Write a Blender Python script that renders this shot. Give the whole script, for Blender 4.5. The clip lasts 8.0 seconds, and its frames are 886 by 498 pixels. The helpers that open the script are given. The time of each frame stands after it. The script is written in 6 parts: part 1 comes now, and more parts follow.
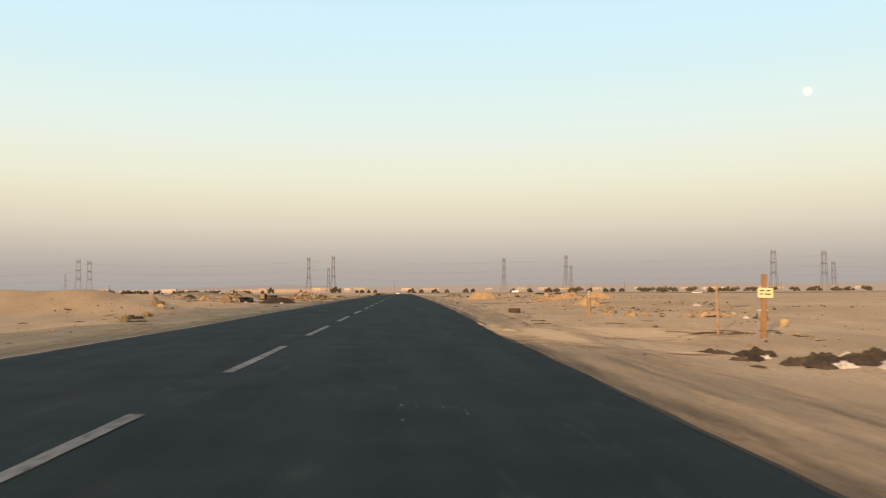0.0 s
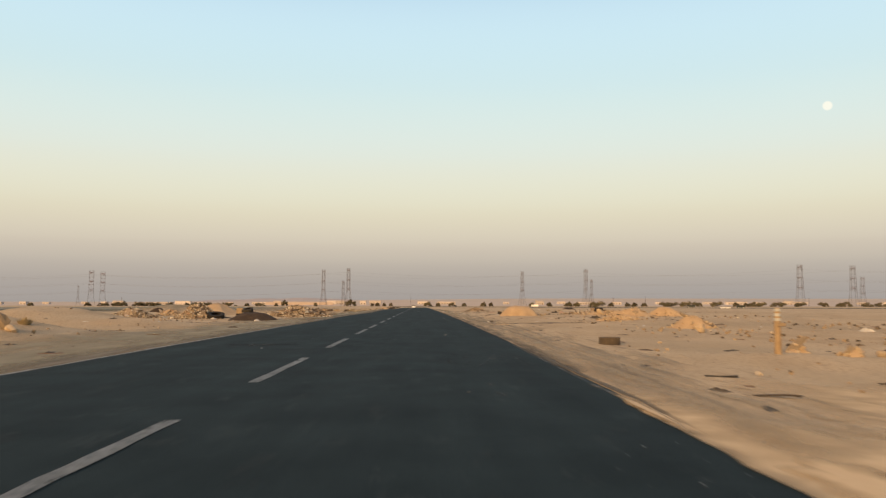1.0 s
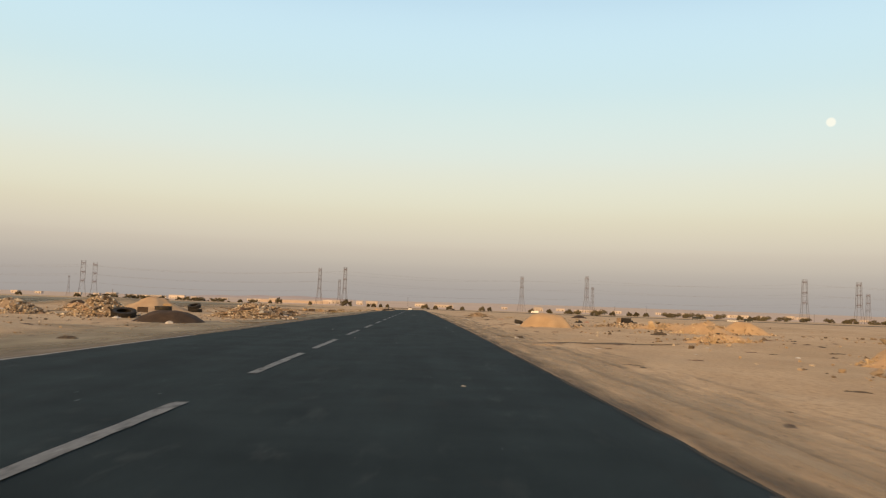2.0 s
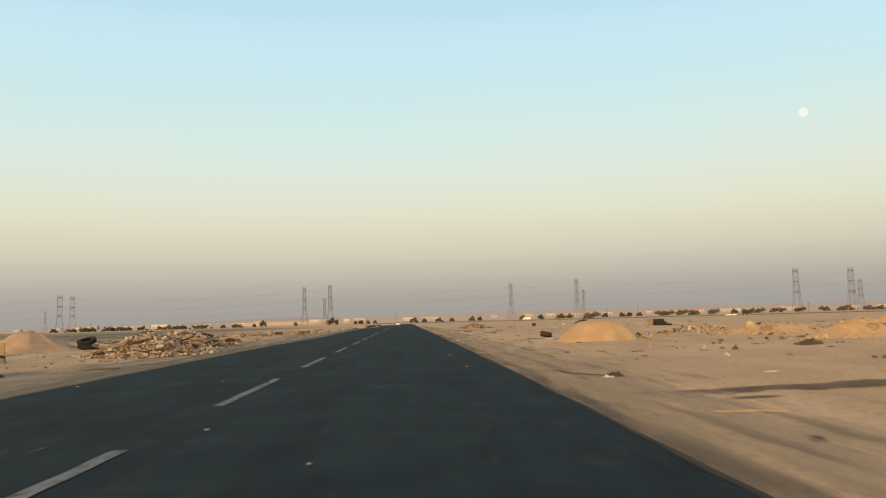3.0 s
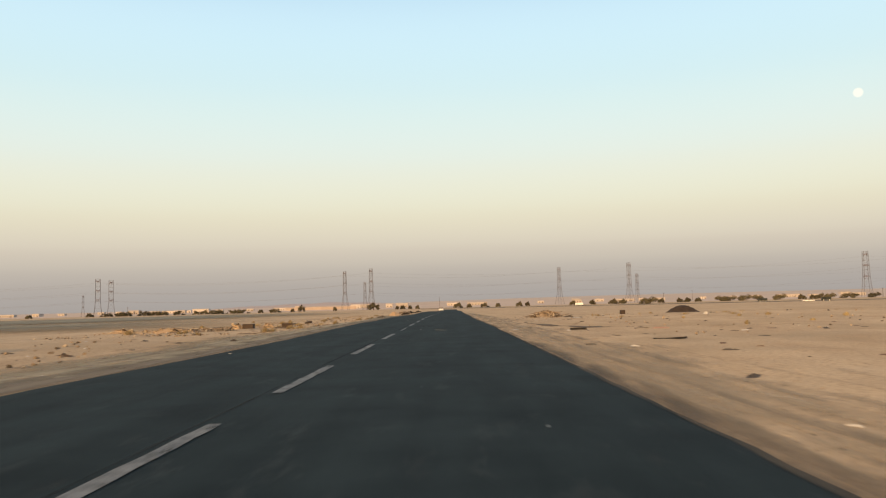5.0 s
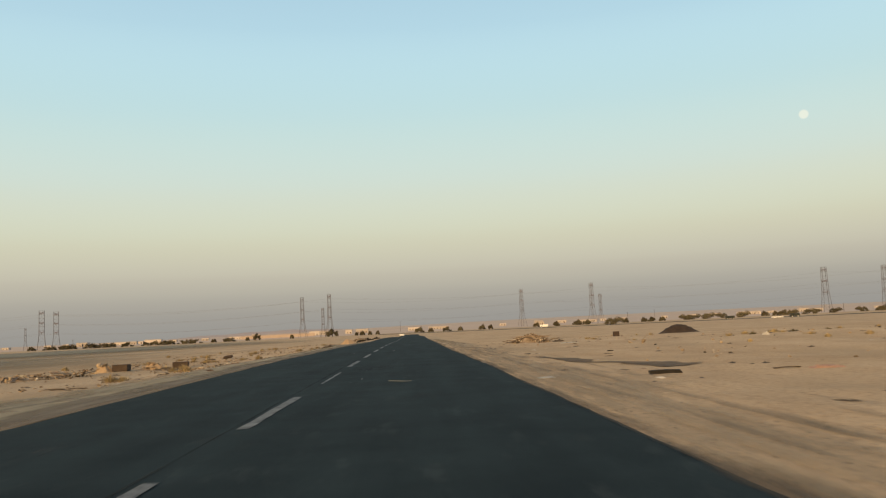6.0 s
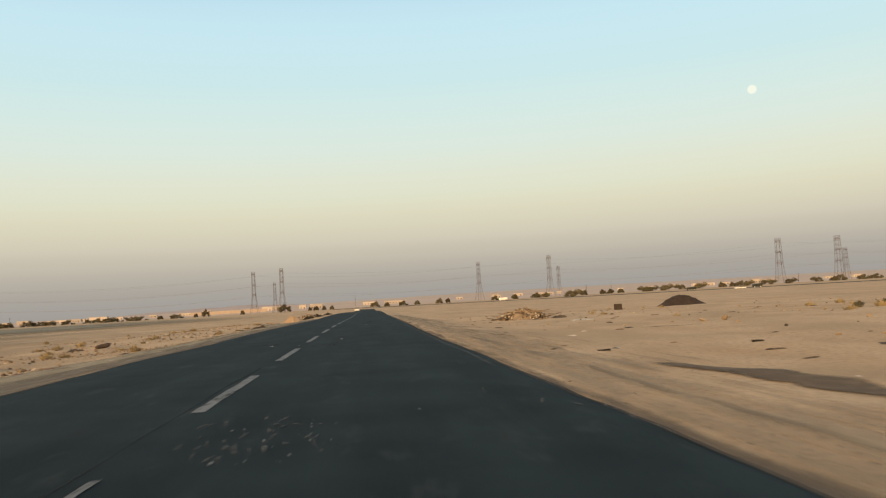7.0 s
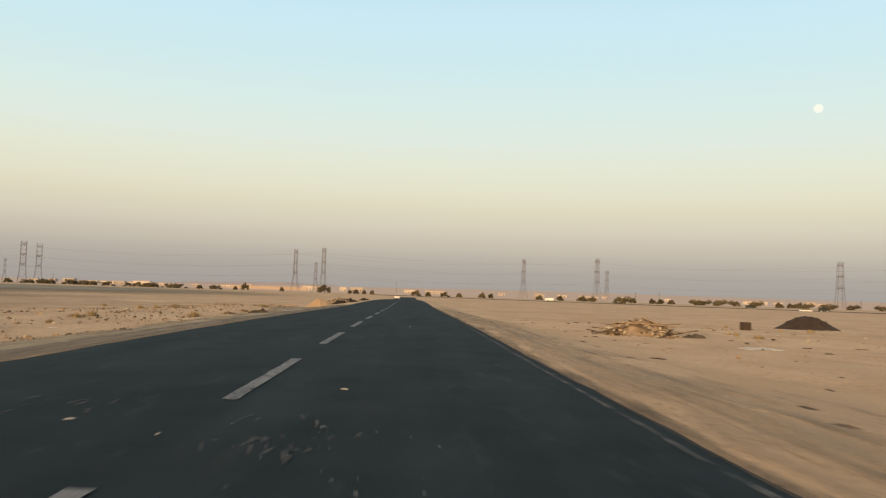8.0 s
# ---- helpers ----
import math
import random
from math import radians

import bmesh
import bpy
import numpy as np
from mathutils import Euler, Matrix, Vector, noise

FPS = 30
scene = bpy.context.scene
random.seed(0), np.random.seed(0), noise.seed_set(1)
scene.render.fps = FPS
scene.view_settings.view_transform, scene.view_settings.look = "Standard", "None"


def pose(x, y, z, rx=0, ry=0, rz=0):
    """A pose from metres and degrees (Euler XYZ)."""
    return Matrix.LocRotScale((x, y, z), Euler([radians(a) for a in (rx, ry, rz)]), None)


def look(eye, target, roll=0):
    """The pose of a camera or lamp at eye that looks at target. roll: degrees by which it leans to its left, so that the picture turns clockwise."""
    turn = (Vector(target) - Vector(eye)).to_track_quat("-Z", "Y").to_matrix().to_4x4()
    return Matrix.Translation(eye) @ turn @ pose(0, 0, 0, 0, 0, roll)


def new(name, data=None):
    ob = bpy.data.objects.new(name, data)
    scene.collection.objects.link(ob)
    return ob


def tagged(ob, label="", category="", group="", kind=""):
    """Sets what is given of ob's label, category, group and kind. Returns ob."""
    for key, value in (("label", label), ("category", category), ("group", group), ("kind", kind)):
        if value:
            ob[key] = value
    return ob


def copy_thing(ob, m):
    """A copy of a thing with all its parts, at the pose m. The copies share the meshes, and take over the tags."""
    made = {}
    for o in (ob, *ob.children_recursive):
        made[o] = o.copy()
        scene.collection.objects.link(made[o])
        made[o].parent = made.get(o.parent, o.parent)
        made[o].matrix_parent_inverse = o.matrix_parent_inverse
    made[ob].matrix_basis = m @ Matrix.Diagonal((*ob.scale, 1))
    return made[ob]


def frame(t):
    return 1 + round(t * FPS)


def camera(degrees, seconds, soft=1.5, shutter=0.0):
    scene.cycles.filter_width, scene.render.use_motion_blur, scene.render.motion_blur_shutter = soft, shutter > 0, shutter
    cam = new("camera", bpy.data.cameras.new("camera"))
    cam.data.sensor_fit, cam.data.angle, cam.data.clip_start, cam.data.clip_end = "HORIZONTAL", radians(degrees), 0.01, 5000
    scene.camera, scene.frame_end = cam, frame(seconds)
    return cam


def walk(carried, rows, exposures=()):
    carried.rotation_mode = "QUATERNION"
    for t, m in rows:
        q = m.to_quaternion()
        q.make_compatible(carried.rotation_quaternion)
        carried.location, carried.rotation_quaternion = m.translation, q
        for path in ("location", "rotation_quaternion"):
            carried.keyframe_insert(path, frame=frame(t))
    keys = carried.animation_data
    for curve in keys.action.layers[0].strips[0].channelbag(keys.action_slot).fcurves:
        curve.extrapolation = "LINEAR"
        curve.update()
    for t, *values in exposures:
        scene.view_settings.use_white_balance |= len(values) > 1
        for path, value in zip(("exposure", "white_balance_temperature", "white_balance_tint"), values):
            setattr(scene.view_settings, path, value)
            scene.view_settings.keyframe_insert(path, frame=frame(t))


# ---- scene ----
cam = camera(58.131, 8.0, 1.2, 0.2)
PATH = [
    (0.00, look((0.000, 0.000, 1.242), (4.484, 99.773, 6.256), -0.301)),
    (0.10, look((-0.008, 1.860, 1.238), (4.072, 101.642, 6.426), -0.833)),
    (0.20, look((-0.017, 3.722, 1.234), (3.755, 103.518, 6.383), -1.188)),
    (0.30, look((-0.021, 5.600, 1.240), (3.696, 105.392, 6.491), -1.994)),
    (0.40, look((-0.024, 7.477, 1.246), (3.910, 107.273, 6.277), -1.969)),
    (0.50, look((-0.028, 9.348, 1.251), (4.222, 109.130, 6.305), -1.677)),
    (0.60, look((-0.031, 11.250, 1.252), (4.274, 111.021, 6.480), -1.529)),
    (0.70, look((-0.034, 13.143, 1.253), (4.368, 112.904, 6.567), -1.070)),
    (0.80, look((-0.037, 15.034, 1.253), (4.166, 114.794, 6.760), -0.473)),
    (0.90, look((-0.042, 16.917, 1.254), (3.500, 116.675, 7.240), -0.205)),
    (1.00, look((-0.047, 18.801, 1.254), (2.362, 118.547, 7.962), 0.072)),
    (1.10, look((-0.044, 20.667, 1.251), (0.594, 120.388, 8.690), 0.116)),
    (1.20, look((-0.041, 22.536, 1.249), (-1.191, 122.247, 8.758), 0.344)),
    (1.30, look((-0.027, 24.386, 1.250), (-2.196, 124.132, 8.035), -0.003)),
    (1.40, look((-0.013, 26.233, 1.251), (-1.303, 126.090, 6.442), -0.230)),
    (1.50, look((0.002, 28.086, 1.252), (0.196, 127.975, 5.955), 0.387)),
    (1.60, look((0.019, 29.881, 1.255), (1.446, 129.705, 7.018), 1.218)),
    (1.70, look((0.035, 31.675, 1.258), (2.221, 131.451, 7.569), 2.423)),
    (2.80, look((0.241, 51.691, 1.218), (4.679, 151.229, 9.734), -1.488)),
    (2.90, look((0.255, 53.610, 1.239), (4.792, 153.152, 9.645), -1.857)),
    (3.00, look((0.270, 55.532, 1.260), (4.657, 155.066, 9.848), -1.628)),
    (3.10, look((0.273, 57.474, 1.254), (3.823, 157.001, 10.290), -1.058)),
    (3.20, look((0.276, 59.418, 1.247), (2.711, 158.911, 10.996), -0.495)),
    (3.30, look((0.280, 61.362, 1.240), (1.558, 160.830, 11.458), 0.124)),
    (3.40, look((0.283, 63.306, 1.234), (0.489, 162.757, 11.702), 0.442)),
    (3.50, look((0.287, 65.250, 1.227), (-0.561, 164.731, 11.369), 0.877)),
    (3.60, look((0.277, 67.201, 1.233), (-1.426, 166.712, 10.968), 1.072)),
    (3.70, look((0.267, 69.151, 1.239), (-2.065, 168.682, 10.637), 1.189)),
    (3.80, look((0.258, 71.102, 1.245), (-2.459, 170.633, 10.528), 0.948)),
    (3.90, look((0.248, 73.053, 1.251), (-2.572, 172.627, 10.030), 1.034)),
    (4.00, look((0.239, 75.007, 1.257), (-2.615, 174.594, 9.884), 0.854)),
    (4.10, look((0.218, 76.927, 1.248), (-2.426, 176.547, 9.544), 1.026)),
    (4.20, look((0.197, 78.846, 1.238), (-2.279, 178.464, 9.609), 0.747)),
    (5.30, look((-0.170, 99.934, 1.256), (-0.062, 199.720, 7.793), -2.292)),
    (5.40, look((-0.195, 101.788, 1.266), (0.581, 201.521, 8.527), -2.602)),
    (5.50, look((-0.221, 103.642, 1.276), (1.287, 203.294, 9.470), -2.842)),
    (5.60, look((-0.237, 105.471, 1.273), (2.075, 205.057, 10.063), -2.772)),
    (5.70, look((-0.254, 107.304, 1.271), (2.813, 206.824, 10.565), -2.708)),
    (5.80, look((-0.270, 109.142, 1.269), (3.389, 208.597, 11.028), -2.739)),
    (5.90, look((-0.286, 110.984, 1.267), (3.626, 210.422, 11.108), -2.677)),
    (6.00, look((-0.303, 112.825, 1.265), (3.731, 212.268, 11.002), -2.742)),
    (6.10, look((-0.318, 114.707, 1.263), (3.774, 214.213, 10.312), -2.477)),
    (6.20, look((-0.334, 116.587, 1.261), (3.638, 216.145, 9.775), -2.485)),
    (6.30, look((-0.350, 118.471, 1.260), (3.558, 218.081, 9.171), -2.373)),
    (6.40, look((-0.365, 120.355, 1.258), (3.593, 219.997, 8.737), -2.446)),
    (6.50, look((-0.381, 122.246, 1.256), (4.079, 221.878, 8.583), -2.669)),
    (6.60, look((-0.405, 124.122, 1.254), (4.958, 223.729, 8.294), -2.716)),
    (6.70, look((-0.428, 126.003, 1.252), (5.930, 225.550, 8.324), -3.171)),
    (6.80, look((-0.452, 127.884, 1.250), (7.043, 227.379, 7.924), -3.125)),
    (6.90, look((-0.476, 129.768, 1.248), (8.051, 229.184, 7.867), -3.503)),
    (7.00, look((-0.500, 131.654, 1.246), (9.007, 231.007, 7.463), -3.269)),
    (7.10, look((-0.536, 133.570, 1.252), (9.671, 232.872, 7.170), -3.105)),
    (7.20, look((-0.572, 135.489, 1.257), (10.122, 234.752, 6.958), -2.903)),
    (7.30, look((-0.607, 137.412, 1.262), (10.125, 236.678, 6.843), -2.554)),
    (7.40, look((-0.643, 139.341, 1.268), (9.856, 238.618, 7.083), -2.069)),
    (7.50, look((-0.679, 141.274, 1.273), (9.190, 240.599, 7.365), -1.087)),
    (7.60, look((-0.708, 143.243, 1.262), (7.961, 242.667, 7.559), -0.078)),
    (7.70, look((-0.737, 145.217, 1.250), (6.549, 244.730, 7.879), 0.332)),
    (7.80, look((-0.765, 147.196, 1.239), (5.382, 246.808, 7.530), 1.051)),
    (7.90, look((-0.794, 149.181, 1.227), (4.414, 248.874, 7.072), 1.648)),
    (8.00, look((-0.823, 151.171, 1.216), (3.103, 250.947, 6.634), 1.916)),
]
EXPOSURES = [(0.0, 0.10, 6610, 10), (0.5, 0.05, 6610, 10), (1.5, -0.06, 6610, 10), (2.8, 0.0, 6510, 7), (3.5, -0.18, 6430, 2), (4.2, -0.06, 6450, 4), (5.5, 0.09, 6580, 11), (6.0, -0.20, 6390, 3), (6.5, -0.10, 6460, 6), (7.0, -0.05, 6510, 5.5), (7.5, 0.0, 6590, 8.5), (8.0, -0.01, 6560, 7.5)]
walk(cam, PATH, EXPOSURES)

# ---- sky and sun ----
SUN_AZ, SUN_EL = radians(207.0), radians(10.5)
MOON = Vector((math.sin(radians(27.45)) * math.cos(radians(12.69)), math.cos(radians(27.45)) * math.cos(radians(12.69)), math.sin(radians(12.69))))

world = bpy.data.worlds.new("dusk_sky")
scene.world = world
world.use_nodes = True
wn, wl = world.node_tree.nodes, world.node_tree.links
wn.clear()
w_out = wn.new("ShaderNodeOutputWorld")
w_bg = wn.new("ShaderNodeBackground")
w_co = wn.new("ShaderNodeTexCoord")
w_sep = wn.new("ShaderNodeSeparateXYZ")
wl.new(w_co.outputs["Generated"], w_sep.inputs[0])
w_map = wn.new("ShaderNodeMapRange")
w_map.inputs[1].default_value, w_map.inputs[2].default_value = -0.05, 0.95
wl.new(w_sep.outputs["Z"], w_map.inputs[0])
w_ramp = wn.new("ShaderNodeValToRGB")
ramp = w_ramp.color_ramp
ramp.interpolation = "CARDINAL"
SKY = [(-0.05, (0.36, 0.30, 0.25)), (0.0, (0.395, 0.358, 0.335)), (0.03, (0.462, 0.416, 0.378)), (0.05, (0.555, 0.497, 0.430)), (0.075, (0.68, 0.61, 0.50)), (0.12, (0.80, 0.765, 0.60)),
       (0.18, (0.79, 0.85, 0.765)), (0.26, (0.68, 0.86, 0.885)), (0.36, (0.58, 0.80, 0.94)), (0.6, (0.34, 0.50, 0.70)), (0.95, (0.22, 0.33, 0.52))]
while len(ramp.elements) < len(SKY):
    ramp.elements.new(0.5)
for e, (z, c) in zip(ramp.elements, SKY):
    e.position, e.color = z + 0.05, (*c, 1)
wl.new(w_map.outputs[0], w_ramp.inputs[0])
w_sky = wn.new("ShaderNodeTexSky")
w_sky.sky_type, w_sky.sun_disc = "NISHITA", False
w_sky.sun_elevation, w_sky.sun_rotation = SUN_EL, SUN_AZ
w_sky.dust_density, w_sky.air_density = 3.0, 1.2
w_scale = wn.new("ShaderNodeVectorMath")
w_scale.operation = "SCALE"
w_scale.inputs["Scale"].default_value = 0.12
wl.new(w_sky.outputs[0], w_scale.inputs[0])
w_mix = wn.new("ShaderNodeMix")
w_mix.data_type = "RGBA"
w_mix.inputs["Factor"].default_value = 0.94
wl.new(w_scale.outputs[0], w_mix.inputs["A"])
wl.new(w_ramp.outputs[0], w_mix.inputs["B"])
# the bright warm quarter of the sky round the low sun
w_side = wn.new("ShaderNodeVectorMath")
w_side.operation = "DOT_PRODUCT"
w_side.inputs[1].default_value = (math.sin(SUN_AZ), math.cos(SUN_AZ), 0.1)
wl.new(w_co.outputs["Generated"], w_side.inputs[0])
w_glow = wn.new("ShaderNodeMapRange")
w_glow.interpolation_type = "SMOOTHSTEP"
w_glow.inputs[1].default_value, w_glow.inputs[2].default_value = 0.0, 1.0
wl.new(w_side.outputs["Value"], w_glow.inputs[0])
w_warm = wn.new("ShaderNodeMix")
w_warm.data_type = "RGBA"
w_warm.inputs["B"].default_value = (1.75, 1.12, 0.58, 1)
wl.new(w_glow.outputs[0], w_warm.inputs["Factor"])
wl.new(w_mix.outputs["Result"], w_warm.inputs["A"])
w_dot = wn.new("ShaderNodeVectorMath")
w_dot.operation = "DOT_PRODUCT"
w_dot.inputs[1].default_value = MOON
wl.new(w_co.outputs["Generated"], w_dot.inputs[0])
w_disc = wn.new("ShaderNodeMapRange")
w_disc.inputs[1].default_value, w_disc.inputs[2].default_value = math.cos(radians(0.33)), math.cos(radians(0.23))
wl.new(w_dot.outputs["Value"], w_disc.inputs[0])
w_moon = wn.new("ShaderNodeMix")
w_moon.data_type = "RGBA"
w_moon.inputs["B"].default_value = (0.98, 0.98, 0.86, 1)
wl.new(w_disc.outputs[0], w_moon.inputs["Factor"])
wl.new(w_warm.outputs["Result"], w_moon.inputs["A"])
wl.new(w_moon.outputs["Result"], w_bg.inputs[0])
w_bg.inputs[1].default_value = 1.0
wl.new(w_bg.outputs[0], w_out.inputs[0])

sun = new("sun", bpy.data.lights.new("sun", "SUN"))
sun.data.energy, sun.data.angle, sun.data.color = 3.9, radians(0.6), (1.0, 0.65, 0.34)
SUN_WAY = Vector((math.sin(SUN_AZ) * math.cos(SUN_EL), math.cos(SUN_AZ) * math.cos(SUN_EL), math.sin(SUN_EL)))
sun.matrix_world = look(SUN_WAY * 100, (0, 0, 0))


# ---- materials ----
def material(name, colours, rough=0.85, scale=4.0, fine=60.0, bump=0.25, metal=0.0, contrast=0.5, spread=0.35, obj_vary=0.0, cover=0.0, bump_dist=0.02, along=1.0):
    """Two scales of noise over a ramp of colours, with relief from both."""
    m = bpy.data.materials.new(name)
    m.use_nodes = True
    n, l = m.node_tree.nodes, m.node_tree.links
    bs = n["Principled BSDF"]
    co = n.new("ShaderNodeTexCoord")
    big, small = n.new("ShaderNodeTexNoise"), n.new("ShaderNodeTexNoise")
    big.inputs["Scale"].default_value, big.inputs["Detail"].default_value = scale, 6
    small.inputs["Scale"].default_value, small.inputs["Detail"].default_value = fine, 4
    streaky = n.new("ShaderNodeMapping")
    streaky.inputs["Scale"].default_value = (1.0, along, 1.0)
    l.new(co.outputs["Object"], streaky.inputs["Vector"])
    for t in (big, small):
        l.new(streaky.outputs[0], t.inputs["Vector"])
    mx = n.new("ShaderNodeMix")
    mx.inputs["Factor"].default_value = spread
    l.new(big.outputs["Fac"], mx.inputs["A"])
    l.new(small.outputs["Fac"], mx.inputs["B"])
    cr = n.new("ShaderNodeValToRGB")
    k = len(colours)
    while len(cr.color_ramp.elements) < k:
        cr.color_ramp.elements.new(0.5)
    for i, (e, c) in enumerate(zip(cr.color_ramp.elements, colours)):
        e.position = 0.5 + (i / max(1, k - 1) - 0.5) * contrast
        e.color = (*c, 1)
    l.new(mx.outputs["Result"], cr.inputs["Fac"])
    last = cr.outputs["Color"]
    if obj_vary:
        oi = n.new("ShaderNodeObjectInfo")
        hv = n.new("ShaderNodeHueSaturation")
        mr = n.new("ShaderNodeMapRange")
        mr.inputs[3].default_value, mr.inputs[4].default_value = 1 - obj_vary, 1 + obj_vary
        l.new(oi.outputs["Random"], mr.inputs[0])
        l.new(mr.outputs[0], hv.inputs["Value"])
        l.new(last, hv.inputs["Color"])
        last = hv.outputs["Color"]
    l.new(last, bs.inputs["Base Color"])
    bs.inputs["Roughness"].default_value, bs.inputs["Metallic"].default_value = rough, metal
    bs.inputs["Specular IOR Level"].default_value = 0.3
    bs.inputs["Diffuse Roughness"].default_value = 0.2 if 0.85 < rough < 1 else 0.0
    bp = n.new("ShaderNodeBump")
    bp.inputs["Strength"].default_value, bp.inputs["Distance"].default_value = bump, bump_dist
    l.new(mx.outputs["Result"], bp.inputs["Height"])
    l.new(bp.outputs["Normal"], bs.inputs["Normal"])
    if cover:
        # a loose sheet thins out to nothing at its rim, unevenly
        at = n.new("ShaderNodeAttribute")
        at.attribute_name = "cover"
        patchy = n.new("ShaderNodeTexNoise")
        patchy.inputs["Scale"].default_value, patchy.inputs["Detail"].default_value = cover, 8
        l.new(streaky.outputs[0], patchy.inputs["Vector"])
        ad = n.new("ShaderNodeMath")
        ad.operation = "ADD"
        l.new(at.outputs["Fac"], ad.inputs[0])
        l.new(patchy.outputs["Fac"], ad.inputs[1])
        mr = n.new("ShaderNodeMapRange")
        mr.inputs[1].default_value, mr.inputs[2].default_value = 0.62, 1.25
        mr.inputs[4].default_value = 0.92
        l.new(ad.outputs[0], mr.inputs[0])
        tr = n.new("ShaderNodeBsdfTransparent")
        ms = n.new("ShaderNodeMixShader")
        l.new(mr.outputs[0], ms.inputs["Fac"])
        l.new(tr.outputs[0], ms.inputs[1])
        l.new(bs.outputs[0], ms.inputs[2])
        l.new(ms.outputs[0], n["Material Output"].inputs["Surface"])
    return m


def set_cover(me, values):
    at = me.attributes.new("cover", "FLOAT", "POINT")
    at.data.foreach_set("value", values)


def sand_material():
    """Desert floor: tan sand, paler dusty sheets, grey gravel drifts and fine grain."""
    m = bpy.data.materials.new("desert_sand")
    m.use_nodes = True
    n, l = m.node_tree.nodes, m.node_tree.links
    bs = n["Principled BSDF"]
    co = n.new("ShaderNodeTexCoord")
    stretch = n.new("ShaderNodeMapping")
    stretch.inputs["Scale"].default_value = (1.0, 0.45, 1.0)
    l.new(co.outputs["Object"], stretch.inputs["Vector"])

    def noise_node(scale, detail, mapped=True):
        t = n.new("ShaderNodeTexNoise")
        t.inputs["Scale"].default_value, t.inputs["Detail"].default_value = scale, detail
        l.new(stretch.outputs[0] if mapped else co.outputs["Object"], t.inputs["Vector"])
        return t

    def ramp_node(source, stops):
        r = n.new("ShaderNodeValToRGB")
        while len(r.color_ramp.elements) < len(stops):
            r.color_ramp.elements.new(0.5)
        for e, (p, c) in zip(r.color_ramp.elements, stops):
            e.position, e.color = p, (*c, 1)
        l.new(source, r.inputs["Fac"])
        return r

    def blend(a, b, fac, mode="MIX"):
        x = n.new("ShaderNodeMix")
        x.data_type, x.blend_type = "RGBA", mode
        l.new(a, x.inputs["A"])
        l.new(b, x.inputs["B"])
        if isinstance(fac, float):
            x.inputs["Factor"].default_value = fac
        else:
            l.new(fac, x.inputs["Factor"])
        return x.outputs["Result"]

    large, mid, fine, grit = noise_node(0.06, 5), noise_node(0.5, 6), noise_node(9.0, 5, False), noise_node(70.0, 2, False)
    base = ramp_node(large.outputs["Fac"], [(0.34, (0.351, 0.262, 0.165)), (0.5, (0.416, 0.323, 0.217)), (0.66, (0.475, 0.382, 0.265))])
    mids = ramp_node(mid.outputs["Fac"], [(0.30, (0.308, 0.231, 0.150)), (0.5, (0.416, 0.326, 0.219)), (0.70, (0.502, 0.406, 0.284))])
    c = blend(base.outputs["Color"], mids.outputs["Color"], 0.5)
    fines = ramp_node(fine.outputs["Fac"], [(0.28, (0.50, 0.48, 0.46)), (0.46, (0.92, 0.91, 0.90)), (0.72, (1.06, 1.06, 1.05))])
    c = blend(c, fines.outputs["Color"], 0.8, "MULTIPLY")
    speck = noise_node(21.0, 2, False)
    specks = ramp_node(speck.outputs["Fac"], [(0.30, (1.12, 1.12, 1.12)), (0.36, (1.0, 1.0, 1.0)), (0.64, (1.0, 1.0, 1.0)), (0.71, (0.5, 0.48, 0.46))])
    c = blend(c, specks.outputs["Color"], 0.85, "MULTIPLY")
    gravel = noise_node(0.16, 7)
    gmask = ramp_node(gravel.outputs["Fac"], [(0.50, (0, 0, 0)), (0.64, (1, 1, 1))])
    grey = ramp_node(grit.outputs["Fac"], [(0.35, (0.20, 0.159, 0.109)), (0.65, (0.42, 0.333, 0.223))])
    gfac = n.new("ShaderNodeMath")
    gfac.operation = "MULTIPLY"
    gfac.inputs[1].default_value = 0.75
    l.new(gmask.outputs["Color"], gfac.inputs[0])
    c = blend(c, grey.outputs["Color"], gfac.outputs[0])
    l.new(c, bs.inputs["Base Color"])
    bs.inputs["Roughness"].default_value, bs.inputs["Specular IOR Level"].default_value, bs.inputs["Diffuse Roughness"].default_value = 0.95, 0.1, 0.13
    add = n.new("ShaderNodeMath")
    add.operation = "MULTIPLY_ADD"
    add.inputs[1].default_value = 0.25
    l.new(grit.outputs["Fac"], add.inputs[0])
    l.new(fine.outputs["Fac"], add.inputs[2])
    bp = n.new("ShaderNodeBump")
    bp.inputs["Strength"].default_value, bp.inputs["Distance"].default_value = 0.5, 0.05
    l.new(add.outputs[0], bp.inputs["Height"])
    l.new(bp.outputs["Normal"], bs.inputs["Normal"])
    return m


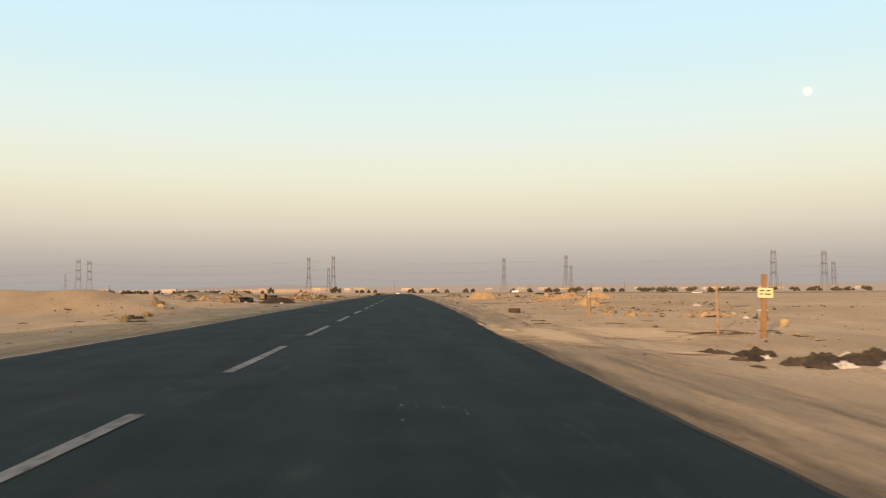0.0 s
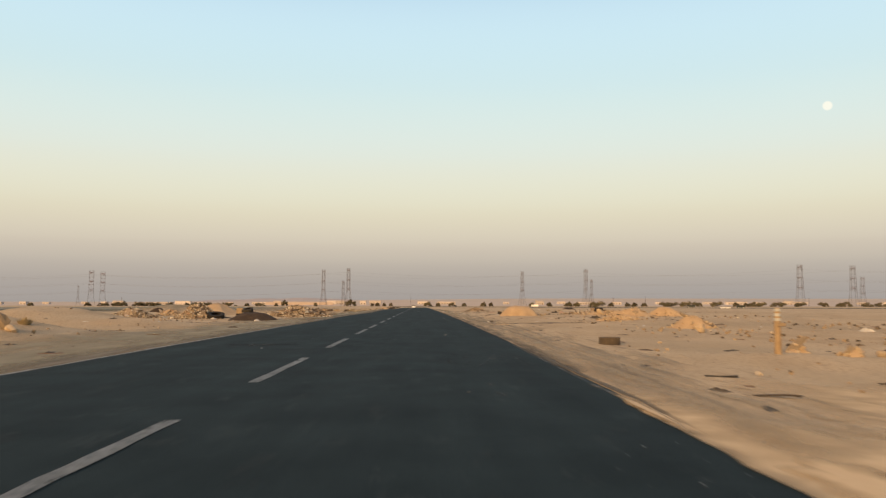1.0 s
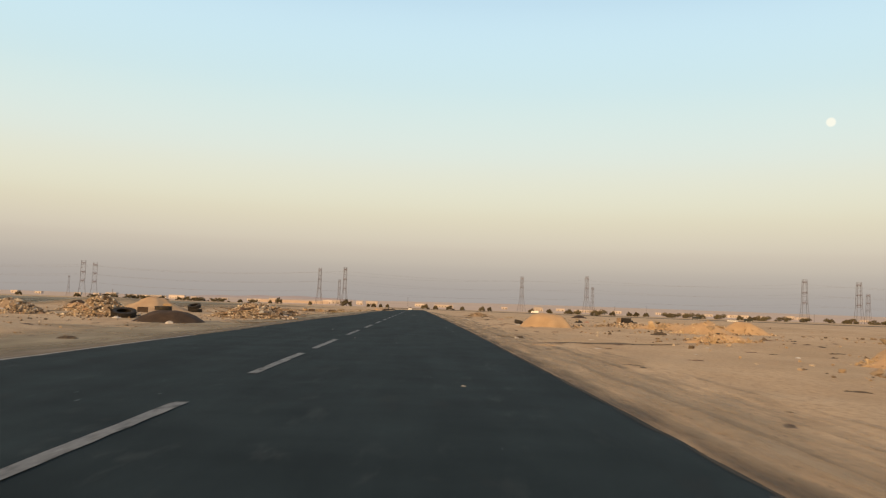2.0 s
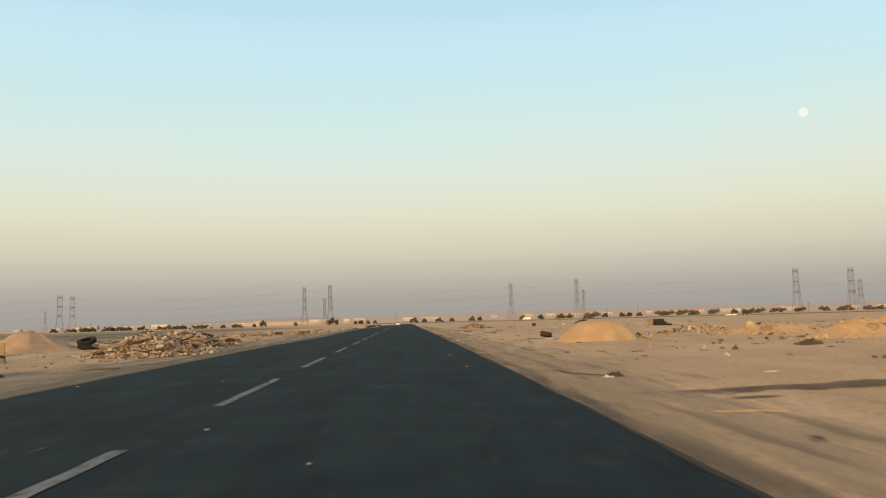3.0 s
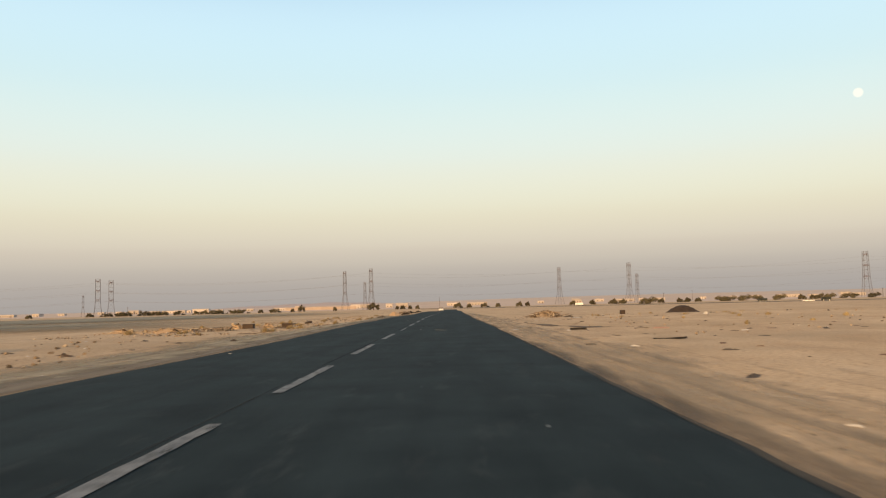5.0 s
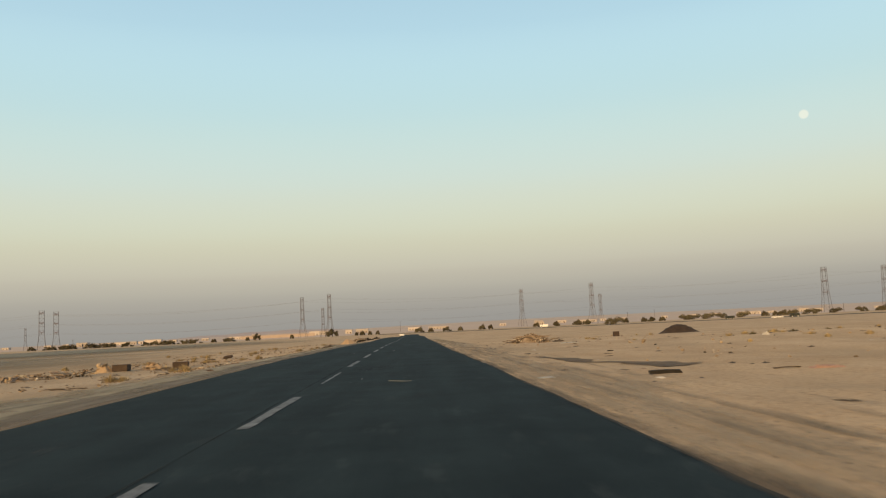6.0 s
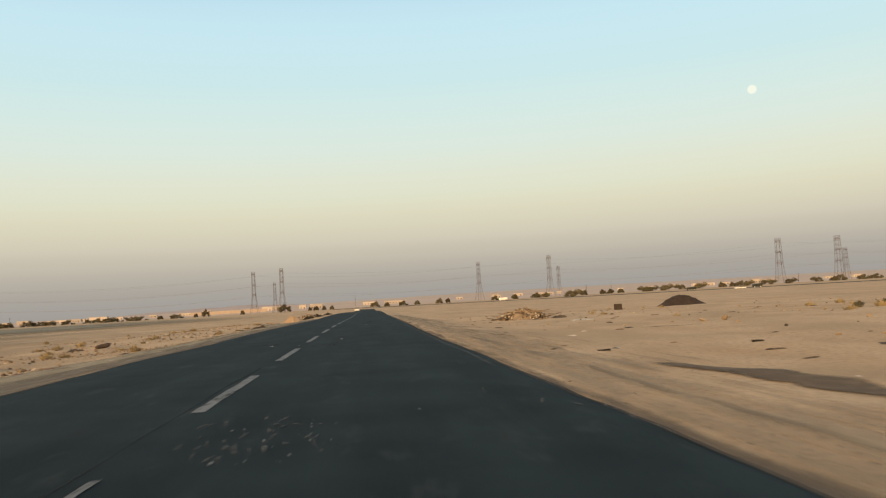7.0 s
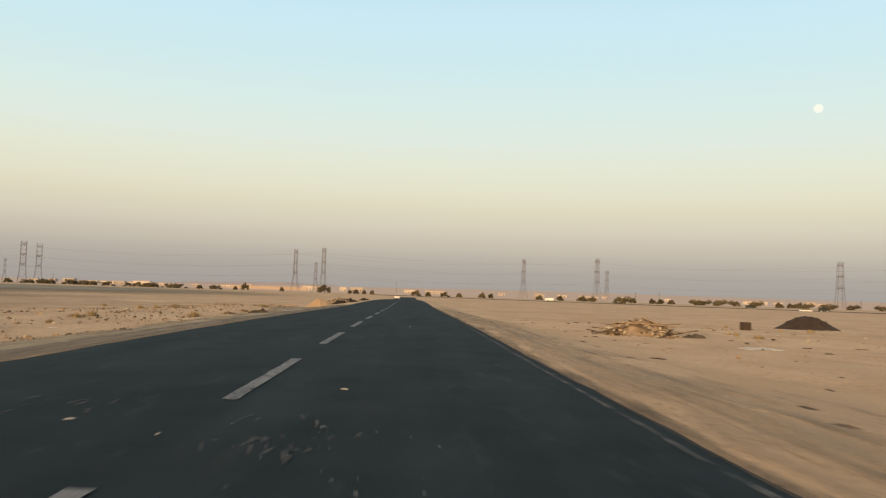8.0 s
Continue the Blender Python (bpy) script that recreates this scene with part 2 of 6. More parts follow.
def asphalt_material():
    """Dark asphalt with lengthwise wheel polish, lighter worn blotches, cracks and aggregate grain."""
    m = bpy.data.materials.new("asphalt")
    m.use_nodes = True
    n, l = m.node_tree.nodes, m.node_tree.links
    bs = n["Principled BSDF"]
    co = n.new("ShaderNodeTexCoord")
    mp = n.new("ShaderNodeMapping")
    mp.inputs["Scale"].default_value = (1.0, 0.08, 1.0)
    l.new(co.outputs["Object"], mp.inputs["Vector"])
    streak, blotch, grain = n.new("ShaderNodeTexNoise"), n.new("ShaderNodeTexNoise"), n.new("ShaderNodeTexNoise")
    streak.inputs["Scale"].default_value, streak.inputs["Detail"].default_value = 1.3, 5
    blotch.inputs["Scale"].default_value, blotch.inputs["Detail"].default_value = 0.7, 8
    grain.inputs["Scale"].default_value, grain.inputs["Detail"].default_value = 90, 3
    l.new(mp.outputs[0], streak.inputs["Vector"])
    l.new(co.outputs["Object"], blotch.inputs["Vector"])
    l.new(co.outputs["Object"], grain.inputs["Vector"])
    a = n.new("ShaderNodeMix")
    a.inputs["Factor"].default_value = 0.5
    l.new(streak.outputs["Fac"], a.inputs["A"])
    l.new(blotch.outputs["Fac"], a.inputs["B"])
    r = n.new("ShaderNodeValToRGB")
    r.color_ramp.elements[0].position, r.color_ramp.elements[0].color = 0.36, (0.0064, 0.0132, 0.0164, 1)
    r.color_ramp.elements[1].position, r.color_ramp.elements[1].color = 0.66, (0.0185, 0.0312, 0.0362, 1)
    l.new(a.outputs["Result"], r.inputs["Fac"])
    g = n.new("ShaderNodeValToRGB")
    g.color_ramp.elements[0].position, g.color_ramp.elements[0].color = 0.3, (0.6, 0.6, 0.6, 1)
    g.color_ramp.elements[1].position, g.color_ramp.elements[1].color = 0.75, (1.35, 1.35, 1.3, 1)
    l.new(grain.outputs["Fac"], g.inputs["Fac"])
    x = n.new("ShaderNodeMix")
    x.data_type, x.blend_type = "RGBA", "MULTIPLY"
    x.inputs["Factor"].default_value = 1.0
    l.new(r.outputs["Color"], x.inputs["A"])
    l.new(g.outputs["Color"], x.inputs["B"])
    # dusty scuffs and darker bitumen bleeding, both drawn out along the road
    mp2 = n.new("ShaderNodeMapping")
    mp2.inputs["Scale"].default_value = (1.0, 0.3, 1.0)
    l.new(co.outputs["Object"], mp2.inputs["Vector"])
    last = x.outputs["Result"]
    for scale, low, high, tone, fac in ((2.2, 0.56, 0.76, (0.080, 0.094, 0.096, 1), 0.34), (1.1, 0.58, 0.70, (0.006, 0.008, 0.009, 1), 0.55)):
        scuff, mask, mix = n.new("ShaderNodeTexNoise"), n.new("ShaderNodeMapRange"), n.new("ShaderNodeMix")
        scuff.inputs["Scale"].default_value, scuff.inputs["Detail"].default_value, scuff.inputs["Roughness"].default_value = scale, 9, 0.68
        l.new(mp2.outputs[0], scuff.inputs["Vector"])
        mask.inputs[1].default_value, mask.inputs[2].default_value, mask.inputs[4].default_value = low, high, fac
        l.new(scuff.outputs["Fac"], mask.inputs[0])
        mix.data_type = "RGBA"
        mix.inputs["B"].default_value = tone
        l.new(mask.outputs[0], mix.inputs["Factor"])
        l.new(last, mix.inputs["A"])
        last = mix.outputs["Result"]
    l.new(last, bs.inputs["Base Color"])
    bs.inputs["Roughness"].default_value, bs.inputs["Specular IOR Level"].default_value = 0.9, 0.12
    bp = n.new("ShaderNodeBump")
    bp.inputs["Strength"].default_value, bp.inputs["Distance"].default_value = 0.35, 0.01
    l.new(grain.outputs["Fac"], bp.inputs["Height"])
    l.new(bp.outputs["Normal"], bs.inputs["Normal"])
    return m


SAND = sand_material()
ASPHALT = asphalt_material()
PAINT = material("road_paint", [(0.06, 0.066, 0.068), (0.155, 0.162, 0.162), (0.225, 0.232, 0.226)], 0.7, 2.5, 30, 0.2, contrast=0.35, spread=0.5, cover=7.0, along=0.5)
SHOULDER = material("gravel_shoulder", [(0.19, 0.165, 0.12), (0.262, 0.225, 0.166), (0.335, 0.288, 0.214)], 0.95, 3.0, 30, 0.5, cover=2.6, along=0.13)
CRUMB = material("crumbled_asphalt", [(0.046, 0.042, 0.034), (0.085, 0.074, 0.058), (0.145, 0.122, 0.092)], 0.95, 3.0, 30, 0.6, cover=3.4, along=0.12)
GRIT = material("dark_grit", [(0.09, 0.080, 0.063), (0.14, 0.124, 0.097), (0.2, 0.177, 0.138)], 0.95, 2.6, 30, 0.5, cover=3.0, along=0.10)
APRON = material("grey_apron", [(0.165, 0.15, 0.108), (0.225, 0.205, 0.15), (0.29, 0.263, 0.196)], 0.95, 0.8, 16, 0.4, cover=0.7, along=0.3)
GREYPLAIN = material("grey_floor", [(0.128, 0.126, 0.098), (0.162, 0.16, 0.125), (0.20, 0.197, 0.156)], 0.95, 0.05, 0.8, 0.2, cover=0.03)
DUST = material("blown_sand", [(0.39, 0.298, 0.185), (0.475, 0.365, 0.232), (0.54, 0.425, 0.28)], 0.95, 0.8, 14, 0.4, contrast=0.5, cover=1.1)
MOUND = material("orange_sand", [(0.255, 0.177, 0.106), (0.352, 0.251, 0.152), (0.435, 0.321, 0.202)], 0.95, 1.1, 16, 0.7, contrast=0.5, bump_dist=0.06)
DIRT = material("rubble_dirt", [(0.16, 0.12, 0.082), (0.25, 0.19, 0.13), (0.35, 0.27, 0.19)], 0.95, 2.0, 22, 0.7, bump_dist=0.05)
CHAR = material("charred_rubber", [(0.010, 0.0085, 0.0075), (0.017, 0.0145, 0.012), (0.032, 0.026, 0.021)], 0.85, 5.0, 40, 0.3)
DARKDIRT = material("dark_spoil", [(0.020, 0.0145, 0.011), (0.036, 0.0255, 0.019), (0.064, 0.046, 0.034)], 0.95, 2.0, 22, 0.7, bump_dist=0.05)
DARKPATCH = material("dark_patch", [(0.05, 0.037, 0.023), (0.085, 0.064, 0.041), (0.17, 0.13, 0.086)], 0.9, 2.5, 22, 0.3, cover=2.6)
BITUMEN = material("bitumen", [(0.0035, 0.006, 0.007), (0.006, 0.010, 0.012)], 0.95, 3.0, 30, 0.1, cover=0.5)
WORN = material("worn_paint", [(0.10, 0.10, 0.095), (0.24, 0.24, 0.225), (0.30, 0.295, 0.28)], 0.8, 2.5, 30, 0.1, cover=2.2)
MUD = material("dried_mud_film", [(0.045, 0.052, 0.055), (0.075, 0.086, 0.092), (0.125, 0.138, 0.142)], 0.9, 5.0, 30, 0.3, cover=11.0, along=0.4)
GREYPAPER = material("dirty_paper", [(0.24, 0.24, 0.23), (0.34, 0.34, 0.32), (0.42, 0.42, 0.40)], 0.8, 6.0, 30, 0.2)
MUDCHIP = material("dried_mud", [(0.05, 0.062, 0.07), (0.09, 0.108, 0.12), (0.15, 0.175, 0.19)], 0.9, 3.0, 30, 0.3)
ROCK = material("limestone", [(0.20, 0.15, 0.10), (0.31, 0.24, 0.162), (0.41, 0.33, 0.235)], 0.9, 3.0, 26, 0.6, obj_vary=0.38)
PALERUBBLE = material("plaster_rubble", [(0.26, 0.24, 0.21), (0.38, 0.36, 0.32), (0.52, 0.49, 0.44)], 0.9, 4.0, 30, 0.5, obj_vary=0.35)
RUBBLE = material("concrete_rubble", [(0.095, 0.075, 0.056), (0.195, 0.155, 0.112), (0.33, 0.275, 0.21)], 0.9, 4.0, 30, 0.6, obj_vary=0.85)
BRICK = material("broken_brick", [(0.19, 0.115, 0.06), (0.28, 0.185, 0.125), (0.38, 0.275, 0.20)], 0.9, 6.0, 40, 0.4, obj_vary=0.3)
RUBBER = material("old_rubber", [(0.016, 0.014, 0.012), (0.035, 0.030, 0.025), (0.10, 0.08, 0.055)], 0.8, 5.0, 40, 0.3, contrast=0.6)
DUSTRUBBER = material("dusty_rubber", [(0.045, 0.036, 0.027), (0.08, 0.062, 0.044), (0.15, 0.115, 0.08)], 0.9, 5.0, 40, 0.3, contrast=0.6)
OLDBOARD = material("old_board", [(0.035, 0.027, 0.019), (0.075, 0.056, 0.039), (0.14, 0.105, 0.072)], 0.9, 5.0, 35, 0.4, obj_vary=0.4)
WOOD = material("weathered_wood", [(0.10, 0.07, 0.045), (0.20, 0.145, 0.095), (0.32, 0.245, 0.17)], 0.85, 5.0, 35, 0.4, obj_vary=0.55)
OCHRE = material("ochre_painted_wood", [(0.16, 0.088, 0.042), (0.24, 0.138, 0.068), (0.31, 0.205, 0.12)], 0.7, 5.0, 35, 0.3)
TANWOOD = material("sun_bleached_wood", [(0.19, 0.125, 0.068), (0.27, 0.19, 0.108), (0.34, 0.255, 0.16)], 0.8, 5.0, 35, 0.4)
BOARD = material("cream_board", [(0.55, 0.47, 0.32), (0.70, 0.62, 0.44), (0.76, 0.69, 0.52)], 0.7, 6.0, 30, 0.1)
INK = material("faded_ink", [(0.10, 0.07, 0.05), (0.16, 0.11, 0.08)], 0.8, 8.0, 40, 0.0)
RUST = material("rusty_sheet", [(0.07, 0.042, 0.028), (0.11, 0.07, 0.047), (0.17, 0.115, 0.08)], 0.8, 6.0, 30, 0.3)
CARTON = material("brown_crate", [(0.030, 0.021, 0.016), (0.05, 0.035, 0.026), (0.085, 0.062, 0.045)], 0.85, 5.0, 30, 0.2)
RAG = material("dark_cloth", [(0.025, 0.022, 0.020), (0.055, 0.046, 0.038), (0.11, 0.09, 0.07)], 0.95, 6.0, 40, 0.4, obj_vary=0.4)
PLASTIC = material("white_plastic", [(0.34, 0.32, 0.29), (0.45, 0.43, 0.40), (0.55, 0.53, 0.49)], 0.5, 6.0, 30, 0.2, obj_vary=0.12)
REDCLOTH = material("red_cloth", [(0.20, 0.12, 0.10), (0.27, 0.18, 0.145), (0.33, 0.24, 0.195)], 0.9, 8.0, 40, 0.3)
OXIDE = material("oxide_red_steel", [(0.10, 0.062, 0.060), (0.135, 0.085, 0.08), (0.17, 0.11, 0.10)], 0.7, 0.2, 3, 0.0)
STEEL = material("galvanised_steel", [(0.085, 0.082, 0.09), (0.11, 0.106, 0.115), (0.14, 0.135, 0.145)], 0.7, 0.2, 3, 0.0)
CABLE = material("aluminium_cable", [(0.15, 0.15, 0.155), (0.18, 0.18, 0.185)], 0.7, 0.1, 2, 0.0)
LEAF = material("dusty_leaves", [(0.058, 0.050, 0.030), (0.088, 0.077, 0.046), (0.125, 0.110, 0.068)], 0.9, 0.6, 4, 0.0, obj_vary=0.3)
BARK = material("bark", [(0.10, 0.07, 0.045), (0.17, 0.12, 0.08)], 0.9, 4.0, 20, 0.4)
DRY = material("dry_scrub", [(0.20, 0.155, 0.08), (0.30, 0.235, 0.13), (0.38, 0.31, 0.19)], 0.9, 4.0, 20, 0.0, obj_vary=0.25)
PLASTER = material("pale_plaster", [(0.35, 0.305, 0.275), (0.43, 0.385, 0.355), (0.52, 0.475, 0.445)], 0.9, 0.25, 2, 0.1, obj_vary=0.2)
PINKWALL = material("pink_wall", [(0.33, 0.265, 0.225), (0.39, 0.32, 0.275), (0.45, 0.375, 0.325)], 0.9, 0.2, 2, 0.1)
DARKGLASS = material("dark_window", [(0.10, 0.09, 0.085), (0.13, 0.12, 0.11)], 0.25, 0.5, 4, 0.0)
WHITECAR = material("white_car_paint", [(0.66, 0.66, 0.65), (0.74, 0.74, 0.73)], 0.35, 1.0, 10, 0.0)
DARKCAR = material("dark_green_paint", [(0.016, 0.02, 0.018), (0.024, 0.03, 0.026)], 0.7, 1.0, 10, 0.0)
REDLAMP = material("red_lens", [(0.45, 0.03, 0.02), (0.5, 0.04, 0.03)], 0.3, 4, 20, 0.0)
# sand colour paled and turned pink to paint in distance haze
HAZYSAND = material("hazy_far_sand", [(0.40, 0.315, 0.245), (0.46, 0.365, 0.29), (0.52, 0.42, 0.34)], 1.0, 0.004, 0.05, 0.0)
HILL = material("far_hill", [(0.36, 0.30, 0.28), (0.40, 0.34, 0.32)], 1.0, 0.004, 0.03, 0.0)


def chips_material(name, tones):
    """Mixed rubble: each chip its own tone out of a few."""
    m = material(name, [(0.8, 0.8, 0.8), (1.0, 1.0, 1.0)], 0.9, 8.0, 50, 0.4)
    n, l = m.node_tree.nodes, m.node_tree.links
    geo, r, mx = n.new("ShaderNodeNewGeometry"), n.new("ShaderNodeValToRGB"), n.new("ShaderNodeMix")
    while len(r.color_ramp.elements) < len(tones):
        r.color_ramp.elements.new(0.5)
    for e, (p, c) in zip(r.color_ramp.elements, tones):
        e.position, e.color = p, (*c, 1)
    l.new(geo.outputs["Random Per Island"], r.inputs["Fac"])
    mx.data_type, mx.blend_type = "RGBA", "MULTIPLY"
    mx.inputs["Factor"].default_value = 1.0
    bs = n["Principled BSDF"]
    l.new(r.outputs["Color"], mx.inputs["A"])
    l.new(bs.inputs["Base Color"].links[0].from_socket, mx.inputs["B"])
    l.new(mx.outputs["Result"], bs.inputs["Base Color"])
    return m


CHIPS = chips_material("mixed_chips", ((0.0, (0.05, 0.038, 0.028)), (0.2, (0.18, 0.135, 0.092)), (0.5, (0.30, 0.235, 0.165)), (0.8, (0.41, 0.345, 0.265)), (1.0, (0.62, 0.57, 0.49))))
SANDCHIPS = chips_material("sandstone_chips", ((0.0, (0.20, 0.14, 0.085)), (0.35, (0.32, 0.24, 0.15)), (0.7, (0.40, 0.31, 0.20)), (1.0, (0.50, 0.41, 0.29))))
STRAY = chips_material("stray_chips", ((0.0, (0.05, 0.04, 0.03)), (0.3, (0.14, 0.105, 0.07)), (0.55, (0.24, 0.178, 0.115)), (0.9, (0.32, 0.24, 0.155)), (1.0, (0.46, 0.40, 0.32))))


# ---- mesh helpers ----
def to_mesh(name, bm, mat, smooth=False):
    me = bpy.data.meshes.new(name)
    bm.to_mesh(me)
    bm.free()
    me.materials.append(mat)
    if smooth:
        me.polygons.foreach_set("use_smooth", [True] * len(me.polygons))
    return me


def part(name, bm, mat, parent, label="", m=None, smooth=False):
    ob = new(name, to_mesh(name, bm, mat, smooth) if isinstance(bm, bmesh.types.BMesh) else bm)
    ob.parent = parent
    if m is not None:
        ob.matrix_basis = m
    return tagged(ob, label)


def thing(name, label, category, m, group="", kind=""):
    ob = new(name)
    ob.matrix_basis = m
    return tagged(ob, label, category, group, kind)


def single(name, bm, mat, label, category, m, group="", kind="", smooth=False):
    ob = new(name, to_mesh(name, bm, mat, smooth) if isinstance(bm, bmesh.types.BMesh) else bm)
    ob.matrix_basis = m
    return tagged(ob, label, category, group, kind)


def box(bm, size, m=None, bevel=0.0):
    got = bmesh.ops.create_cube(bm, size=1.0)["verts"]
    bmesh.ops.scale(bm, vec=size, verts=got)
    if bevel:
        edges = list({e for v in got for e in v.link_edges})
        got = [v for v in bmesh.ops.bevel(bm, geom=edges, offset=bevel, segments=1, affect="EDGES")["verts"]] + [v for v in got if v.is_valid]
    if m is not None:
        bmesh.ops.transform(bm, matrix=m, verts=list({v for v in got if v.is_valid}))
    return bm


def beam(bm, a, b, w):
    """A square bar from a to b."""
    a, b = Vector(a), Vector(b)
    turn = (b - a).to_track_quat("Z", "Y").to_matrix().to_4x4()
    return box(bm, (w, w, (b - a).length), Matrix.Translation((a + b) / 2) @ turn)


def tube(points, r, sides=6):
    """A tube through the points."""
    verts, faces = [], []
    for i, p in enumerate(points):
        d = Vector(points[min(i + 1, len(points) - 1)]) - Vector(points[max(i - 1, 0)])
        q = d.to_track_quat("Z", "Y")
        for k in range(sides):
            a = 2 * math.pi * k / sides
            verts.append(Vector(p) + q @ Vector((r * math.cos(a), r * math.sin(a), 0)))
        if i:
            for k in range(sides):
                k2 = (k + 1) % sides
                faces.append(((i - 1) * sides + k, (i - 1) * sides + k2, i * sides + k2, i * sides + k))
    me = bpy.data.meshes.new("tube")
    me.from_pydata([tuple(v) for v in verts], [], faces)
    return me


def lathe(profile, steps, closed=True):
    """Profile of (radius, height) turned about z."""
    bm = bmesh.new()
    rings = []
    for i in range(steps):
        a = 2 * math.pi * i / steps
        rings.append([bm.verts.new((r * math.cos(a), r * math.sin(a), z)) for r, z in profile])
    k = len(profile)
    for i in range(steps):
        for j in range(k if closed else k - 1):
            bm.faces.new((rings[i][j], rings[(i + 1) % steps][j], rings[(i + 1) % steps][(j + 1) % k], rings[i][(j + 1) % k]))
    bmesh.ops.recalc_face_normals(bm, faces=bm.faces)
    return bm


def rock_mesh(name, seed, mat, rough=0.2, flat=0.8, cuts=11, near=0.20, far=0.36, detail=2):
    """A broken, lumpy stone about 1 m across."""
    rnd = random.Random(seed)
    bm = bmesh.new()
    bmesh.ops.create_icosphere(bm, subdivisions=detail, radius=0.55)
    off = Vector((rnd.uniform(-50, 50), rnd.uniform(-50, 50), rnd.uniform(-50, 50)))
    planes = [(Vector((rnd.uniform(-1, 1), rnd.uniform(-1, 1), rnd.uniform(-1, 1))).normalized(), rnd.uniform(near, far)) for _ in range(cuts)]
    for v in bm.verts:
        p = v.co.copy()
        p *= 1 + rough * noise.noise(p * 2.3 + off) + rough * 0.4 * noise.noise(p * 6 + off)
        for nrm, d in planes:
            over = p.dot(nrm) - d
            if over > 0:
                p -= nrm * over * 0.97
        v.co = (p.x, p.y * rnd.uniform(0.97, 1.03), p.z * flat)
    return to_mesh(name, bm, mat)


def smooth_step(a, b, x):
    u = min(1.0, max(0.0, (x - a) / (b - a)))
    return u * u * (3 - 2 * u)


def lerp_table(table, x):
    for (x0, v0), (x1, v1) in zip(table, table[1:]):
        if x <= x1:
            return v0 + (v1 - v0) * smooth_step(x0, x1, x) if x > x0 else v0
    return table[-1][1]


def line_table(table, x):
    for (x0, v0), (x1, v1) in zip(table, table[1:]):
        if x <= x1:
            return v0 + (v1 - v0) * (x - x0) / (x1 - x0) if x > x0 else v0
    return table[-1][1]


# ---- the lie of the land ----
ROAD_Z = [(165, 0.0), (240, -0.35), (550, -2.4), (900, -2.4)]
RIGHT_Z = [(25, -0.35), (48, -0.10), (62, 0.0), (112, 0.0), (150, -0.28), (200, -0.75), (240, -1.35), (350, -2.0), (550, -2.7), (900, -2.7)]
LEFT_Z = [(20, -0.12), (100, 0.0), (122, 0.05), (152, -0.28), (182, -0.50), (240, -1.0), (350, -1.8), (550, -2.7), (900, -2.7)]
EDGE_R = [(20, 2.68), (48, 2.80), (76, 2.7), (100, 2.46), (112, 2.34), (127, 2.2), (133, 2.12), (138, 2.16), (143, 2.03), (151, 1.92), (158, 1.76), (168, 1.66), (240, 1.7), (500, 2.2)]
EDGE_L = [(12, -7.75), (21, -7.66), (27, -7.5), (46, -7.66), (60, -7.62), (71, -7.5), (82, -7.55), (99, -7.6), (117, -7.08), (127, -6.92), (140, -7.1), (156, -7.22), (164, -6.85), (172, -6.9), (240, -7.0), (500, -7.4)]
# x, y, radius across, radius along, height of the swells of sand
SWELLS = [(-15.2, 46.3, 2.6, 3.5, 0.25), (-25, 50, 10, 6, 1.32), (-18.5, 50, 4.5, 4.5, 0.55), (-22, 66, 5.2, 7, 0.98), (-15.5, 62, 3.0, 4.5, 0.42), (-34, 34, 9, 6, 0.6),
          (-30, 96, 9, 8, 0.35), (-29.5, 114, 6.5, 7, 0.95), (16, 70, 6, 7, 0.22), (20, 97, 7, 6, 0.22), (24, 78, 8, 10, 0.25), (-16, 196, 5, 16, 0.25),
          (-12.5, 212, 4, 14, 0.5), (13, 33, 4, 5, 0.12), (9, 39, 2.6, 2.6, 0.17), (28, 45, 9, 9, 0.2), (44, 150, 20, 16, 0.3), (25, 158, 10, 10, 0.35), (10, 92, 6, 6, 0.14)]


def far_rise(x, y):
    """The plain climbs gently towards the horizon, more to the east."""
    if y <= 900:
        return 0.0
    return smooth_step(900, 4700, y) * (6 + 22 * smooth_step(-1500, 900, x * 4200 / max(y, 1)))


def road_height(y):
    return lerp_table(ROAD_Z, y) + far_rise(-2.6, y)


def edge_sag(d):
    """How far the asphalt rolls down towards its rim, at a distance from it."""
    return 0.042 * (1 - smooth_step(0, 0.4, d))


def road_edges(y):
    wob = 0.03 * noise.noise((y * 0.35, 3.1, 0)) + 0.03 * noise.noise((y * 1.3, 7.7, 0))
    wob2 = 0.03 * noise.noise((y * 0.31, 13.1, 0)) + 0.03 * noise.noise((y * 1.2, 17.7, 0))
    return line_table(EDGE_L, y) + wob, line_table(EDGE_R, y) + wob2


